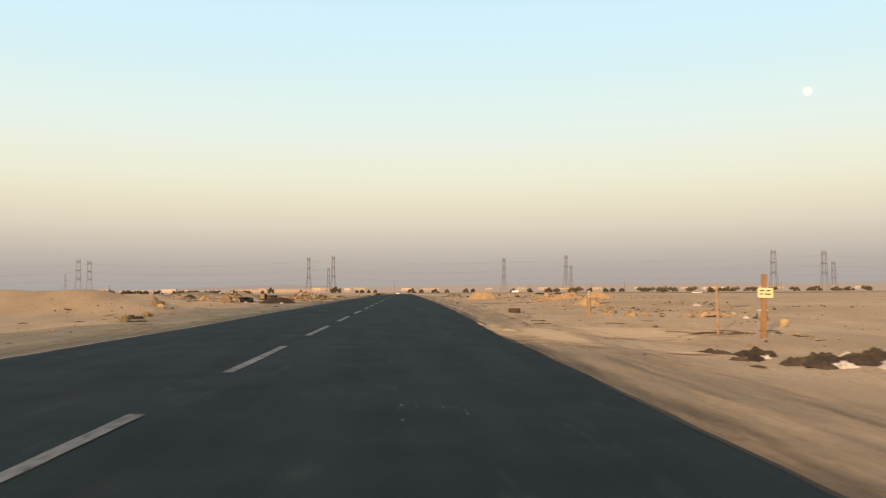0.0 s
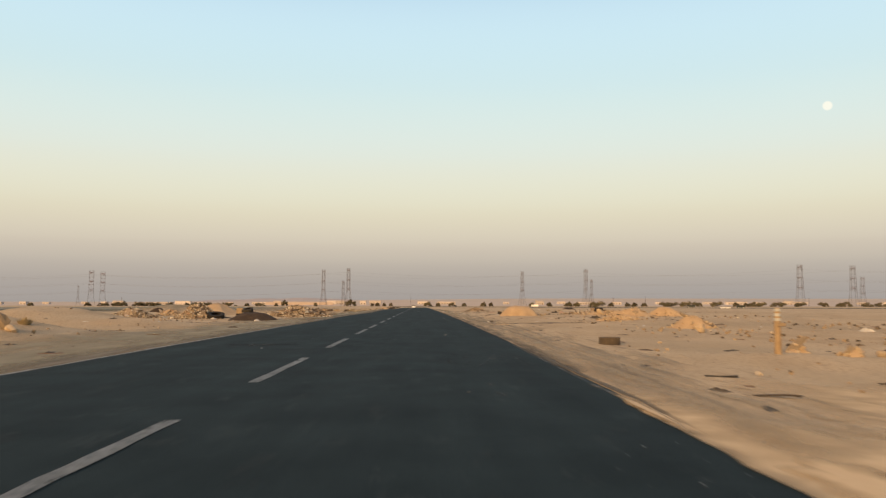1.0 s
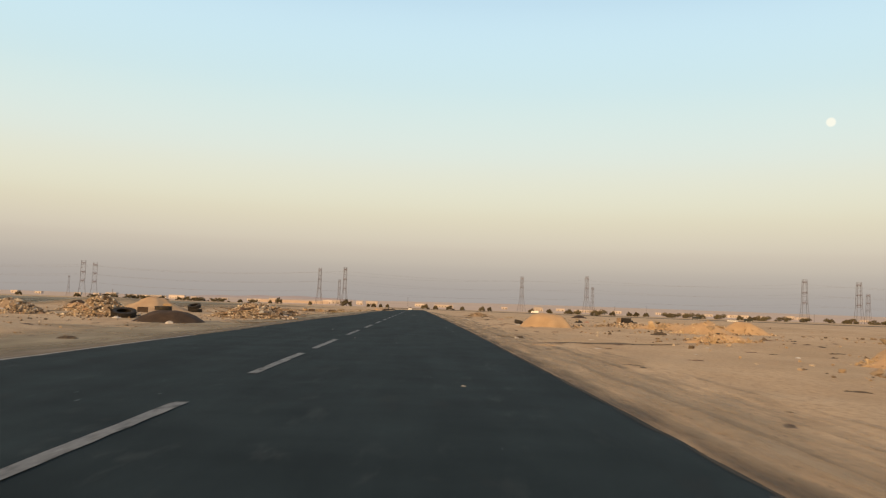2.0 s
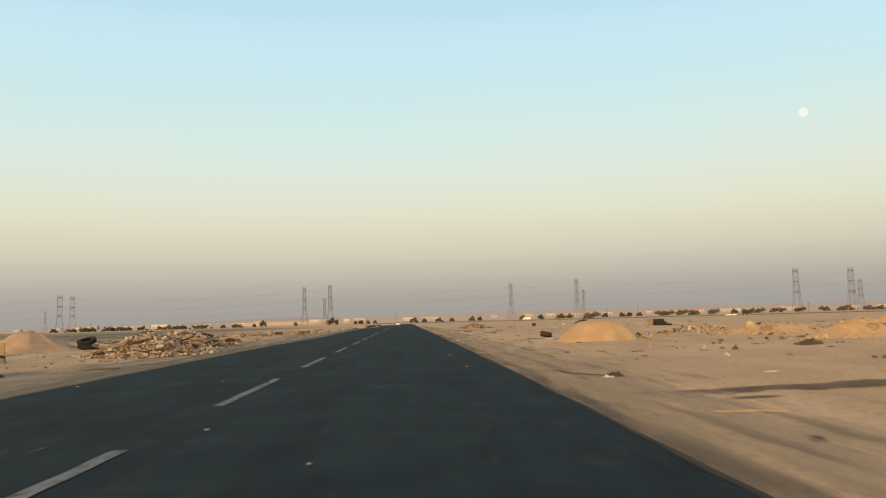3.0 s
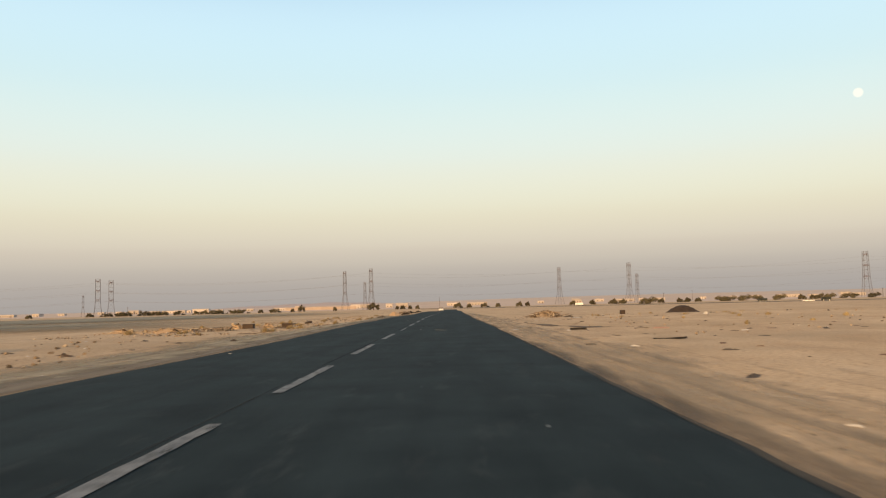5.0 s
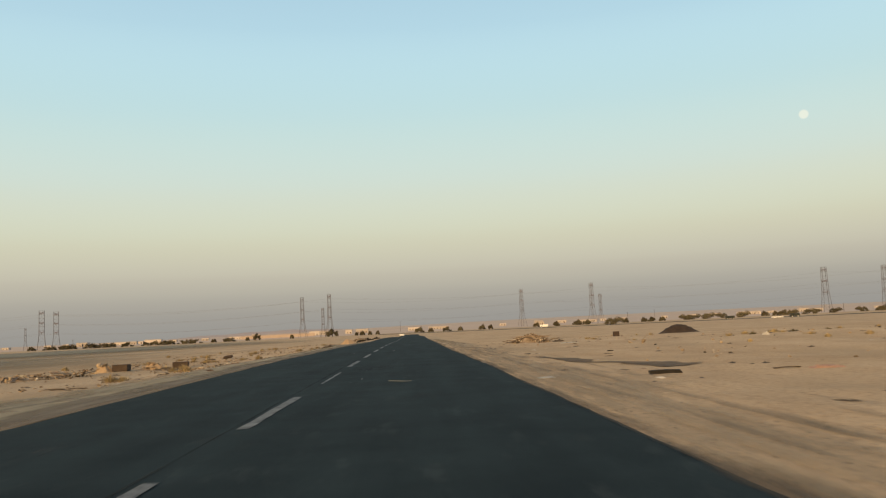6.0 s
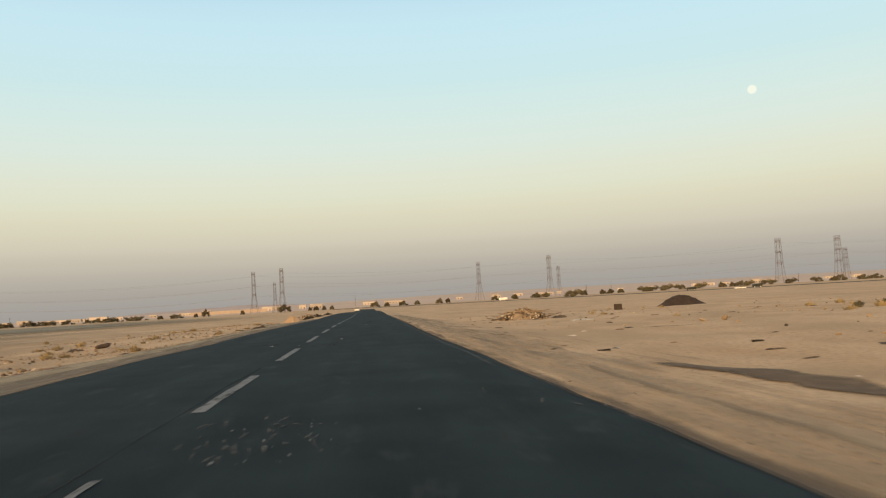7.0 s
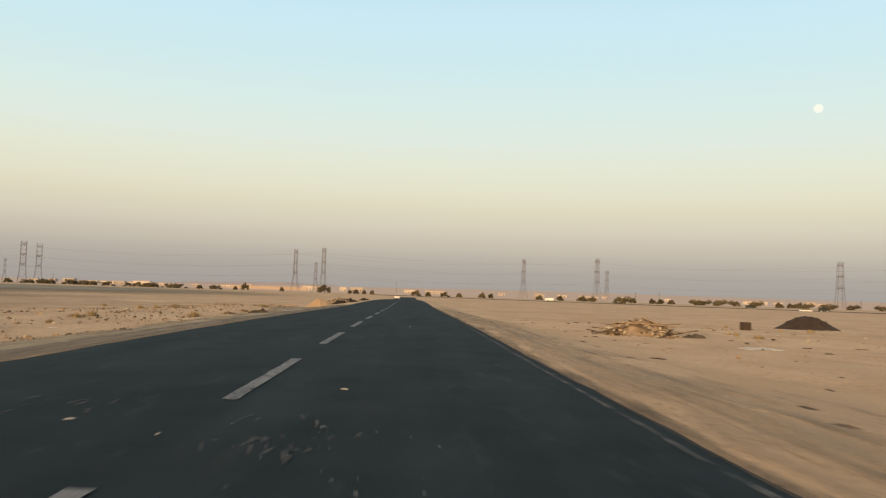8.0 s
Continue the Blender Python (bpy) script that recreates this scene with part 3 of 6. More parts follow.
def ground_height(x, y):
    left, right = line_table(EDGE_L, y), line_table(EDGE_R, y)
    rz = road_height(y)
    d = x - right if x > right else left - x
    near = math.exp(-((y - 90) / 260.0) ** 2)
    if d < 0:
        return rz - 0.055
    base = lerp_table(RIGHT_Z if x > 0 else LEFT_Z, y)
    low = lerp_table(ROAD_Z, y)
    z = low - 0.055 + (base - low + 0.055) * smooth_step(0.3, 5.5, d)
    z += 0.09 * smooth_step(1, 8, d) * noise.noise((x * 0.16, y * 0.10, 0)) + 0.05 * smooth_step(0.3, 3, d) * near * noise.noise((x * 0.7, y * 0.45, 4))
    z += 0.035 * smooth_step(0.2, 1.5, d) * near * noise.noise((x * 1.4, y * 0.9, 9))
    if x < 0 and 125 < y < 250:
        tipped = smooth_step(1.5, 4, d) * smooth_step(126, 146, y) * (1 - smooth_step(225, 248, y)) * (1 - smooth_step(16, 24, d))
        z += tipped * (0.05 * noise.noise((x * 0.45, y * 0.22, 31)) + 0.06 * noise.noise((x * 0.9, y * 0.5, 37)))
    for sx, sy, ra, rl, h in SWELLS:
        q = ((x - sx) / ra) ** 2 + ((y - sy) / rl) ** 2
        if q < 4:
            lump = 1 + 0.2 * noise.noise((x * 0.35, y * 0.35, sx))
            z += h * math.exp(-1.6 * q) * smooth_step(0, 4, d) * lump
    if y > 900:
        z += far_rise(x, y) + 0.7 * noise.noise((x * 0.004, y * 0.003, 2)) * smooth_step(900, 1500, y) * smooth_step(4, 30, d)
    return z


corner_heights = {}


def sheet_height(x, y):
    """Height of the ground's mesh itself, which spans its grid in flat quads."""
    if not (-34 < x < 40 and -6 < y < 231):
        return ground_height(x, y)
    i, j = int((x + 34) / 0.5), int((y + 6) / 0.6)
    u, v = (x + 34) / 0.5 - i, (y + 6) / 0.6 - j
    h = []
    for a, b in ((i, j), (i + 1, j), (i, j + 1), (i + 1, j + 1)):
        if (a, b) not in corner_heights:
            corner_heights[(a, b)] = ground_height(-34 + 0.5 * a, -6 + 0.6 * b)
        h.append(corner_heights[(a, b)])
    return (h[0] * (1 - u) + h[1] * u) * (1 - v) + (h[2] * (1 - u) + h[3] * u) * v


def grown(start, step, ratio, stop):
    out, p = [], start
    while p < stop:
        p += step
        step *= ratio
        out.append(min(p, stop))
    return out


def build_ground():
    xs = list(np.arange(-34, 40.01, 0.5))
    xs = [-v for v in reversed(grown(34, 0.6, 1.16, 4900))] + xs + grown(40, 0.6, 1.16, 4900)
    ys = list(np.arange(-6, 232.01, 0.6))
    ys = [-v for v in reversed(grown(6, 0.8, 1.25, 900))] + ys + grown(232, 0.8, 1.09, 4950)
    k = len(xs)
    verts = [(float(x), float(y), ground_height(float(x), float(y))) for y in ys for x in xs]
    faces = [(j * k + i, j * k + i + 1, (j + 1) * k + i + 1, (j + 1) * k + i) for j in range(len(ys) - 1) for i in range(k - 1)]
    me = bpy.data.meshes.new("ground")
    me.from_pydata(verts, [], faces)
    me.materials.append(SAND)
    me.materials.append(HAZYSAND)
    # beyond 900 m the haze is put into the sand's colour
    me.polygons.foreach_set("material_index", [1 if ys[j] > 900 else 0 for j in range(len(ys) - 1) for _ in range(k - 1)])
    me.polygons.foreach_set("use_smooth", [True] * len(me.polygons))
    return tagged(new("ground", me), "flat tan desert sand littered with gravel and rubbish", "ground", kind="structure")


def build_road():
    ys = list(np.arange(-30, 240, 0.4)) + grown(240, 0.5, 1.06, 620)
    verts, faces = [], []
    cols = [0.0, 0.02, 0.15, 0.3, 0.45, 0.5, 0.6, 0.7, 0.8, 0.9, 0.98, 1.0]
    k = len(cols) + 2
    for y in ys:
        le, re = road_edges(float(y))
        z = road_height(float(y))
        verts.append((le - 0.12, y, z - 0.16))
        for c in cols:
            edge = min(c, 1 - c) * (re - le)
            sag = edge_sag(edge) + 0.006 * noise.noise((c * 9, y * 0.5, 1))
            verts.append((le + (re - le) * c, y, z - sag))
        verts.append((re + 0.12, y, z - 0.16))
    for j in range(len(ys) - 1):
        for i in range(k - 1):
            faces.append((j * k + i, j * k + i + 1, (j + 1) * k + i + 1, (j + 1) * k + i))
    me = bpy.data.meshes.new("road")
    me.from_pydata([(float(a), float(b), float(c)) for a, b, c in verts], [], faces)
    me.materials.append(ASPHALT)
    me.polygons.foreach_set("use_smooth", [True] * len(me.polygons))
    return tagged(new("road", me), "straight dark asphalt desert road with crumbling edges", "road", kind="structure")


ground = build_ground()
road = build_road()


def build_dash(y0, y1, rnd, left=0.085):
    """One worn lane dash: a thin slab of paint with ragged ends."""
    bm = bmesh.new()
    rows = 12
    lo, hi = [], []
    for i in range(rows + 1):
        y = y0 + (y1 - y0) * i / rows
        z = road_height(y) + 0.010
        wl_, wr = -left + rnd.uniform(-0.012, 0.012), 0.085 + rnd.uniform(-0.012, 0.012)
        lo.append(bm.verts.new((LINE_X + wl_, y + rnd.uniform(-0.03, 0.03), z)))
        hi.append(bm.verts.new((LINE_X + wr, y + rnd.uniform(-0.03, 0.03), z)))
    for i in range(rows):
        bm.faces.new((lo[i], hi[i], hi[i + 1], lo[i + 1]))
    return to_mesh("lane_dash", bm, PAINT)


LINE_X = -2.70
WORN_END = 138.0
rnd = random.Random(4)
DASH_ENDS = [8.15 + 9.62 * i for i in range(-2, 6)] + [63.9 + 9.78 * i for i in range(5)] + [111.2 + 8.95 * i for i in range(26)]
for i, end in enumerate(DASH_ENDS):
    length = 5.6 if end < 105 else 5.1
    ob = new("lane_dash", build_dash(end - length, end, rnd, -0.01 if abs(end - WORN_END) < 2 else 0.085))
    set_cover(ob.data, [0.72 + rnd.uniform(-0.12, 0.12) for _ in ob.data.vertices])
    tagged(ob, "worn white painted lane dash on dark asphalt", "road marking", "lane dashes on the road", "structure")


def outline_patch(name, cx, cy, rx, ry, mat, label, category, seed, lift=0.012, height=0.0, surface=None, kind="structure", n=40, rings=5, ragged=0.35, turn=0.0, full=1.0):
    """A thin ragged sheet that follows the ground, thickest in its middle."""
    surface = surface or (lambda x, y: sheet_height(x, y))
    verts, faces = [], []
    ct, st = math.cos(turn), math.sin(turn)

    def put(u, a):
        r = 1 + ragged * noise.noise((math.cos(a) * 1.6, math.sin(a) * 1.6, seed)) + ragged * 0.6 * noise.noise((math.cos(a) * 5, math.sin(a) * 5, seed + 9))
        dx, dy = rx * r * u * math.cos(a), ry * r * u * math.sin(a)
        x, y = cx + dx * ct - dy * st, cy + dx * st + dy * ct
        return (x, y, surface(x, y) + (lift + height * (1 - u * u)) * (1 if u < 0.99 else -0.2))
    verts.append(put(0, 0))
    for r in range(1, rings + 1):
        for i in range(n):
            verts.append(put(r / rings, 2 * math.pi * i / n))
    for i in range(n):
        faces.append((0, 1 + i, 1 + (i + 1) % n))
    for r in range(rings - 1):
        for i in range(n):
            a, b = 1 + r * n + i, 1 + r * n + (i + 1) % n
            faces.append((a, a + n, b + n, b))
    me = bpy.data.meshes.new(name)
    me.from_pydata(verts, [], faces)
    me.materials.append(mat)
    me.polygons.foreach_set("use_smooth", [True] * len(me.polygons))
    set_cover(me, [full] + [full * (1 - (r / rings) ** 1.5) for r in range(1, rings + 1) for _ in range(n)])
    return tagged(new(name, me), label, category, kind=kind)


def top_surface(x, y):
    le, re = line_table(EDGE_L, y), line_table(EDGE_R, y)
    return road_height(y) - edge_sag(min(x - le, re - x)) if le < x < re else sheet_height(x, y)


# ---- things by the road ----
ROCKS = [rock_mesh("stone", 10 + i, ROCK, 0.22, 0.8, detail=2) for i in range(7)]
CHUNKS = [rock_mesh("chunk", 40 + i, RUBBLE, 0.06, 0.7, 8, 0.15, 0.30) for i in range(7)]
PALES = [rock_mesh("chunk", 60 + i, PALERUBBLE, 0.05, 0.6, 8, 0.13, 0.30) for i in range(4)]


def brick_mesh():
    bm = bmesh.new()
    box(bm, (0.24, 0.115, 0.07), bevel=0.008)
    return to_mesh("brick", bm, BRICK)


def plank_mesh(length, w, t, seed, mat=WOOD):
    rnd = random.Random(seed)
    bm = bmesh.new()
    box(bm, (w, length, t))
    bmesh.ops.subdivide_edges(bm, edges=[e for e in bm.edges if abs((e.verts[0].co - e.verts[1].co).y) > length * 0.5], cuts=4)
    for v in bm.verts:
        v.co.x += rnd.uniform(-0.08, 0.08) * w
        v.co.z += 0.02 * length * math.sin(v.co.y / length * 3 + seed)
        if abs(v.co.y) > length * 0.49:
            v.co.y += rnd.uniform(-0.06, 0.04) * length
    return to_mesh("plank", bm, mat)


BRICK_MESH = brick_mesh()
PLANKS = [plank_mesh(1.6, 0.11, 0.03, 1), plank_mesh(1.1, 0.16, 0.03, 2), plank_mesh(2.2, 0.09, 0.04, 3)]
LOOSE_BOARDS = [plank_mesh(1.6, 0.11, 0.03, 1, OLDBOARD), plank_mesh(1.1, 0.16, 0.03, 2, OLDBOARD), plank_mesh(2.2, 0.09, 0.04, 3, OLDBOARD)]


def mound_bm(w, d, h, seed, steps=44, rings=18, lump=0.22, flat=1.0):
    """A heap of loose soil: steep flanks, uneven crest, foot sunk into the ground."""
    bm = bmesh.new()
    rows = []
    top = bm.verts.new((0, 0, h))
    for r in range(1, rings + 1):
        u = r / rings
        ring = []
        for i in range(steps):
            a = 2 * math.pi * i / steps
            k = 1 + lump * noise.noise((math.cos(a) * 1.3, math.sin(a) * 1.3, seed)) + lump * 0.4 * noise.noise((math.cos(a) * 4, math.sin(a) * 4, seed + 3))
            x, y = w / 2 * u * k * math.cos(a), d / 2 * u * k * math.sin(a)
            z = h * (math.cos(math.pi * u ** flat) * 0.5 + 0.5) * (1 + 0.5 * lump * noise.noise((x * 1.1, y * 1.1, seed + 5)))
            z += h * (0.10 * noise.noise((x * 2.6, y * 2.6, seed + 8)) + 0.07 * noise.noise((x * 6, y * 6, seed + 2))) * (1 - u * u)
            ring.append(bm.verts.new((x, y, z - 0.12 * smooth_step(0.85, 1.0, u))))
        rows.append(ring)
    for i in range(steps):
        bm.faces.new((top, rows[0][i], rows[0][(i + 1) % steps]))
        for a, b in zip(rows, rows[1:]):
            bm.faces.new((a[i], b[i], b[(i + 1) % steps], a[(i + 1) % steps]))
    return bm


def soil_mound(x, y, w, d, h, mat, label, seed, flat=1.0, lump=0.22, group="", turn=0):
    return single("soil_mound", mound_bm(w, d, h, seed, lump=lump, flat=flat), mat, label, "mound", pose(x, y, ground_height(x, y) - 0.03, 0, 0, turn), group, smooth=True)


def chips_mesh(w, d, h, count, seed, mat):
    """Rough six-sided chips strewn over a heap's flanks and foot."""
    rnd = random.Random(seed + 500)
    verts, faces = [], []
    for _ in range(count):
        a, u = rnd.uniform(0, 2 * math.pi), math.sqrt(rnd.random()) * rnd.uniform(0.8, 1.2)
        c = Vector((w / 2 * u * math.cos(a), d / 2 * u * math.sin(a), h * (math.cos(math.pi * min(u, 1)) * 0.5 + 0.5) + 0.02))
        s = rnd.uniform(0.03, 0.11) * rnd.choice((0.7, 1, 1, 1.5))
        turn = Euler((rnd.uniform(0, 6), rnd.uniform(0, 6), rnd.uniform(0, 6))).to_matrix()
        long = rnd.choice((1, 1, 1.5, 2.5))
        k = len(verts)
        for z in (-1, 1):
            for x, y in ((-1, -1), (1, -1), (1, 1), (-1, 1)):
                q = Vector((x * long * rnd.uniform(0.6, 1.1), y * rnd.uniform(0.6, 1.1), z * 0.6 * rnd.uniform(0.6, 1.1))) * s * 0.5
                verts.append(tuple(c + turn @ q))
        for f in ((0, 3, 2, 1), (4, 5, 6, 7), (0, 1, 5, 4), (1, 2, 6, 5), (2, 3, 7, 6), (3, 0, 4, 7)):
            faces.append(tuple(k + i for i in f))
    me = bpy.data.meshes.new("small_rubble")
    me.from_pydata(verts, [], faces)
    me.materials.append(mat)
    return me


def rubble_heap(x, y, w, d, h, count, label, seed, size=(0.12, 0.45), stone=0.35, bricks=0.15, planks=3, core=None, turn=0, chips=0):
    """A tipped load of broken masonry: a soil core with separate stones, bricks and planks over it."""
    rnd = random.Random(seed)
    heap = thing("rubble_heap", label, "rubble heap", pose(x, y, ground_height(x, y), 0, 0, turn), "rubble heaps on the desert")
    sandy = bricks == 0
    part("soil_core", mound_bm(w * (1.1 if sandy else 0.92), d * (1.1 if sandy else 0.92), h * (0.9 if sandy else 0.84), seed, 26, 9, 0.35), core or (MOUND if sandy else DIRT), heap, "loose sandy soil", smooth=True)
    for i in range(int(count * 0.65) if sandy else count):
        a, u = rnd.uniform(0, 2 * math.pi), math.sqrt(rnd.random()) * rnd.uniform(0.75, 1.12)
        px_, py_ = w / 2 * u * math.cos(a), d / 2 * u * math.sin(a)
        s = rnd.uniform(*size) * (1.25 - 0.5 * min(u, 1)) * rnd.choice((0.45, 0.6, 0.8, 1, 1.4))
        z = h * 0.84 * (math.cos(math.pi * min(u, 1)) * 0.5 + 0.5) + s * 0.06
        turn_m = Euler((rnd.uniform(-0.7, 0.7), rnd.uniform(-0.7, 0.7), rnd.uniform(0, 6.3))).to_matrix().to_4x4()
        q = rnd.random()
        if q < bricks:
            mesh_, nm, sc = BRICK_MESH, "brick", Vector((1, 1, 1)) * rnd.uniform(0.9, 1.5)
        else:
            is_stone = q < bricks + stone
            mesh_, nm = (rnd.choice(ROCKS), "stone") if is_stone else (rnd.choice(PALES if rnd.random() < 0.3 and not sandy else CHUNKS), "concrete_chunk")
            sc = Vector((s * rnd.choice((1, 1, 1.2, 1.7)), s * rnd.uniform(0.5, 1.1), s * rnd.uniform(0.3, 0.95)))
        part(nm, mesh_, None, heap, m=Matrix.Translation((px_, py_, z)) @ turn_m @ Matrix.Diagonal((*sc, 1)))
    tagged(part("small_rubble", chips_mesh(w, d, h * 0.80, chips or int(26 * w * d), seed, SANDCHIPS if sandy else CHIPS), None, heap, "fine broken masonry and stone chips"), "fine broken masonry and stone chips", kind="stuff")
    for i in range(planks):
        a, u = rnd.uniform(0, 2 * math.pi), rnd.uniform(0.4, 1.0)
        px_, py_ = w / 2 * u * math.cos(a), d / 2 * u * math.sin(a)
        z = h * 0.82 * (math.cos(math.pi * u) * 0.5 + 0.5) + 0.10
        part("plank", rnd.choice(PLANKS), None, heap, m=Matrix.Translation((px_, py_, z)) @ Euler((rnd.uniform(-0.3, 0.3), rnd.uniform(-0.3, 0.3), rnd.uniform(0, 6.3))).to_matrix().to_4x4())
    return heap


def tyre_parts(parent, r, w, mat):
    hr, hw = r * 0.56, w / 2
    prof = [(hr, -hw * 0.72), (hr + 0.02, -hw * 0.92), (r * 0.78, -hw), (r * 0.93, -hw * 0.9), (r * 0.985, -hw * 0.72), (r * 0.99, 0), (r * 0.985, hw * 0.72), (r * 0.93, hw * 0.9),
            (r * 0.78, hw), (hr + 0.02, hw * 0.92), (hr, hw * 0.72), (hr + 0.03, hw * 0.6), (r * 0.9, hw * 0.7), (r * 0.92, 0), (r * 0.9, -hw * 0.7), (hr + 0.03, -hw * 0.6)]
    part("casing", lathe(prof, 36), mat, parent, smooth=True)
    bm = bmesh.new()
    for i in range(44):
        a = 2 * math.pi * i / 44
        for z in (-0.48, 0.0, 0.48):
            box(bm, (0.016, r * 0.105, w * 0.26), Matrix.Rotation(a + 0.04 * z, 4, "Z") @ Matrix.Translation((r * 0.992, 0, z * w * 0.72)))
    part("tread", bm, mat, parent, "worn tread blocks")


def tyre(x, y, r, w, mat, label, tilt=(0, 0, 0), lift=None):
    z = ground_height(x, y) + (w / 2 if lift is None else lift)
    t = thing("old_tyre", label, "tyre", pose(x, y, z, *tilt), "dumped tyres on the sand")
    tyre_parts(t, r, w, mat)
    return t


def stone(x, y, s, seed, label="pale orange limestone boulder on sand", squash=0.8, mat=None, group="loose boulders"):
    rnd = random.Random(seed)
    ob = single("boulder", ROCKS[seed % len(ROCKS)], None, label, "boulder",
                pose(x, y, ground_height(x, y) + s * 0.22 * squash, rnd.uniform(-15, 15), rnd.uniform(-15, 15), rnd.uniform(0, 360)) @ Matrix.Diagonal((s, s * rnd.uniform(0.75, 1), s * squash, 1)), group)
    return ob


def loose_plank(x, y, turn, which, label="weathered plank lying on the sand", scale=1.0):
    return single("plank", LOOSE_BOARDS[which % 3], None, label, "plank", pose(x, y, ground_height(x, y) + 0.02, 1, 2, turn) @ Matrix.Diagonal((scale * 0.6, scale * 0.6, 0.8, 1)), "loose planks on the sand")


def crumpled(w, d, h, seed, n=13, fold=1.0):
    """A crumpled sheet with folds and a ragged edge."""
    bm = bmesh.new()
    rnd = random.Random(seed)
    grid = []
    for j in range(n):
        row = []
        for i in range(n):
            u, v = i / (n - 1) * 2 - 1, j / (n - 1) * 2 - 1
            rim = 1 + 0.3 * noise.noise((u * 2, v * 2, seed))
            fall = max(0.0, 1 - max(abs(u), abs(v)) ** 2)
            z = h * fall * (0.55 + 0.9 * noise.noise((u * 2.2, v * 2.2, seed + 4))) + h * fall * (0.38 * noise.noise((u * 5 * fold, v * 5 * fold, seed + 6)) + 0.25 * fold * noise.noise((u * 11 * fold, v * 11 * fold, seed + 2)))
            row.append(bm.verts.new((u * w / 2 * rim, v * d / 2 * rim, max(z, 0) - (0.03 if fall < 0.05 else 0))))
        grid.append(row)
    for j in range(n - 1):
        for i in range(n - 1):
            bm.faces.new((grid[j][i], grid[j][i + 1], grid[j + 1][i + 1], grid[j + 1][i]))
    return bm


def rag(x, y, w, d, h, mat, label, seed, name="crumpled_cloth", category="cloth", turn=0):
    return single(name, crumpled(w, d, h, seed) if max(w, d) < 1.15 else crumpled(w, d, h, seed, 33, 1.7), mat, label, category, pose(x, y, ground_height(x, y) + 0.012, 0, 0, turn), smooth=False)


def crate(x, y, w, d, h, label, turn=0, mat=None):
    """An open slatted crate on its side."""
    mat = mat or CARTON
    c = thing("crate", label, "crate", pose(x, y, ground_height(x, y), 0, 0, turn), "dumped crates on the sand")
    for nm, size, at in (("bottom", (w, d, 0.02), (0, 0, 0.01)), ("side_panel", (0.02, d, h), (-w / 2, 0, h / 2)), ("side_panel", (0.02, d, h), (w / 2, 0, h / 2)),
                         ("end_panel", (w, 0.02, h), (0, d / 2, h / 2)), ("end_panel", (w, 0.02, h), (0, -d / 2, h / 2)), ("lid", (w * 1.02, d * 1.02, 0.02), (0, 0, h + 0.012))):
        bm = bmesh.new()
        box(bm, size, bevel=0.004)
        part(nm, bm, mat, c, m=Matrix.Translation(at))
    return c


def scrub(x, y, w, h, blades, label, seed, mat=None, group="dry scrub tufts"):
    rnd = random.Random(seed)
    bm = bmesh.new()
    for _ in range(blades):
        a, u = rnd.uniform(0, 6.283), rnd.random() ** 0.6
        bx, by = 0.25 * w * u * math.cos(a), 0.25 * w * u * math.sin(a)
        tip = Vector((0.5 * w * u * math.cos(a) * rnd.uniform(0.7, 1.2), 0.5 * w * u * math.sin(a) * rnd.uniform(0.7, 1.2), h * rnd.uniform(0.4, 1.0) * (1.1 - 0.5 * u)))
        side = Vector((-math.sin(a), math.cos(a), 0)) * rnd.uniform(0.008, 0.02)
        b0 = Vector((bx, by, -0.02))
        mid = (b0 + tip) / 2 + Vector((0, 0, h * 0.12))
        v = [bm.verts.new(q) for q in (b0 - side, b0 + side, mid + side, mid - side, tip)]
        bm.faces.new((v[0], v[1], v[2], v[3]))
        bm.faces.new((v[3], v[2], v[4]))
    return single("scrub_tuft", bm, mat or DRY, label, "scrub", pose(x, y, ground_height(x, y)), group)


# shoulders, drifts and dark patches
def edge_strip(name, side, y0, y1, inner, outer, mat, label, seed, lift, step=0.5, category="shoulder", full=0.85, wave=0.0):
    """A ragged strip along one edge of the asphalt, between two offsets from it, which thins out to both sides."""
    cols = ((0.0, 0.0), (0.09, 0.75), (0.28, 1.0), (0.5, 0.95), (0.75, 0.6), (1.0, 0.0))
    verts, faces, cover = [], [], []
    ys = list(np.arange(y0, y1, step))
    for y in ys:
        y = float(y)
        le, re = road_edges(y)
        e = re if side > 0 else le
        n1 = noise.noise((y * 0.9, seed, 0)) * 0.6 + noise.noise((y * 0.22, seed, 3))
        n2 = noise.noise((y * 0.7, seed + 5, 0)) * 0.5 + noise.noise((y * 0.17, seed + 5, 3))
        end = min(1.0, (y - y0) / 4, (y1 - y) / 4)
        a, b_ = e + side * (inner + (wave or 0.5 * inner) * n1), e + side * (outer + (wave or 0.45 * outer) * n2)
        for u, c in cols:
            x = a + (b_ - a) * u
            verts.append((x, y, top_surface(x, y) + lift))
            cover.append(full * c * max(0.0, end))
    k = len(cols)
    for j in range(len(ys) - 1):
        for i in range(k - 1):
            q = (j * k + i, j * k + i + 1, (j + 1) * k + i + 1, (j + 1) * k + i)
            faces.append(q if side > 0 else q[::-1])
    me = bpy.data.meshes.new(name)
    me.from_pydata(verts, [], faces)
    me.materials.append(mat)
    me.polygons.foreach_set("use_smooth", [True] * len(me.polygons))
    set_cover(me, cover)
    return tagged(new(name, me), label, category, kind="structure")


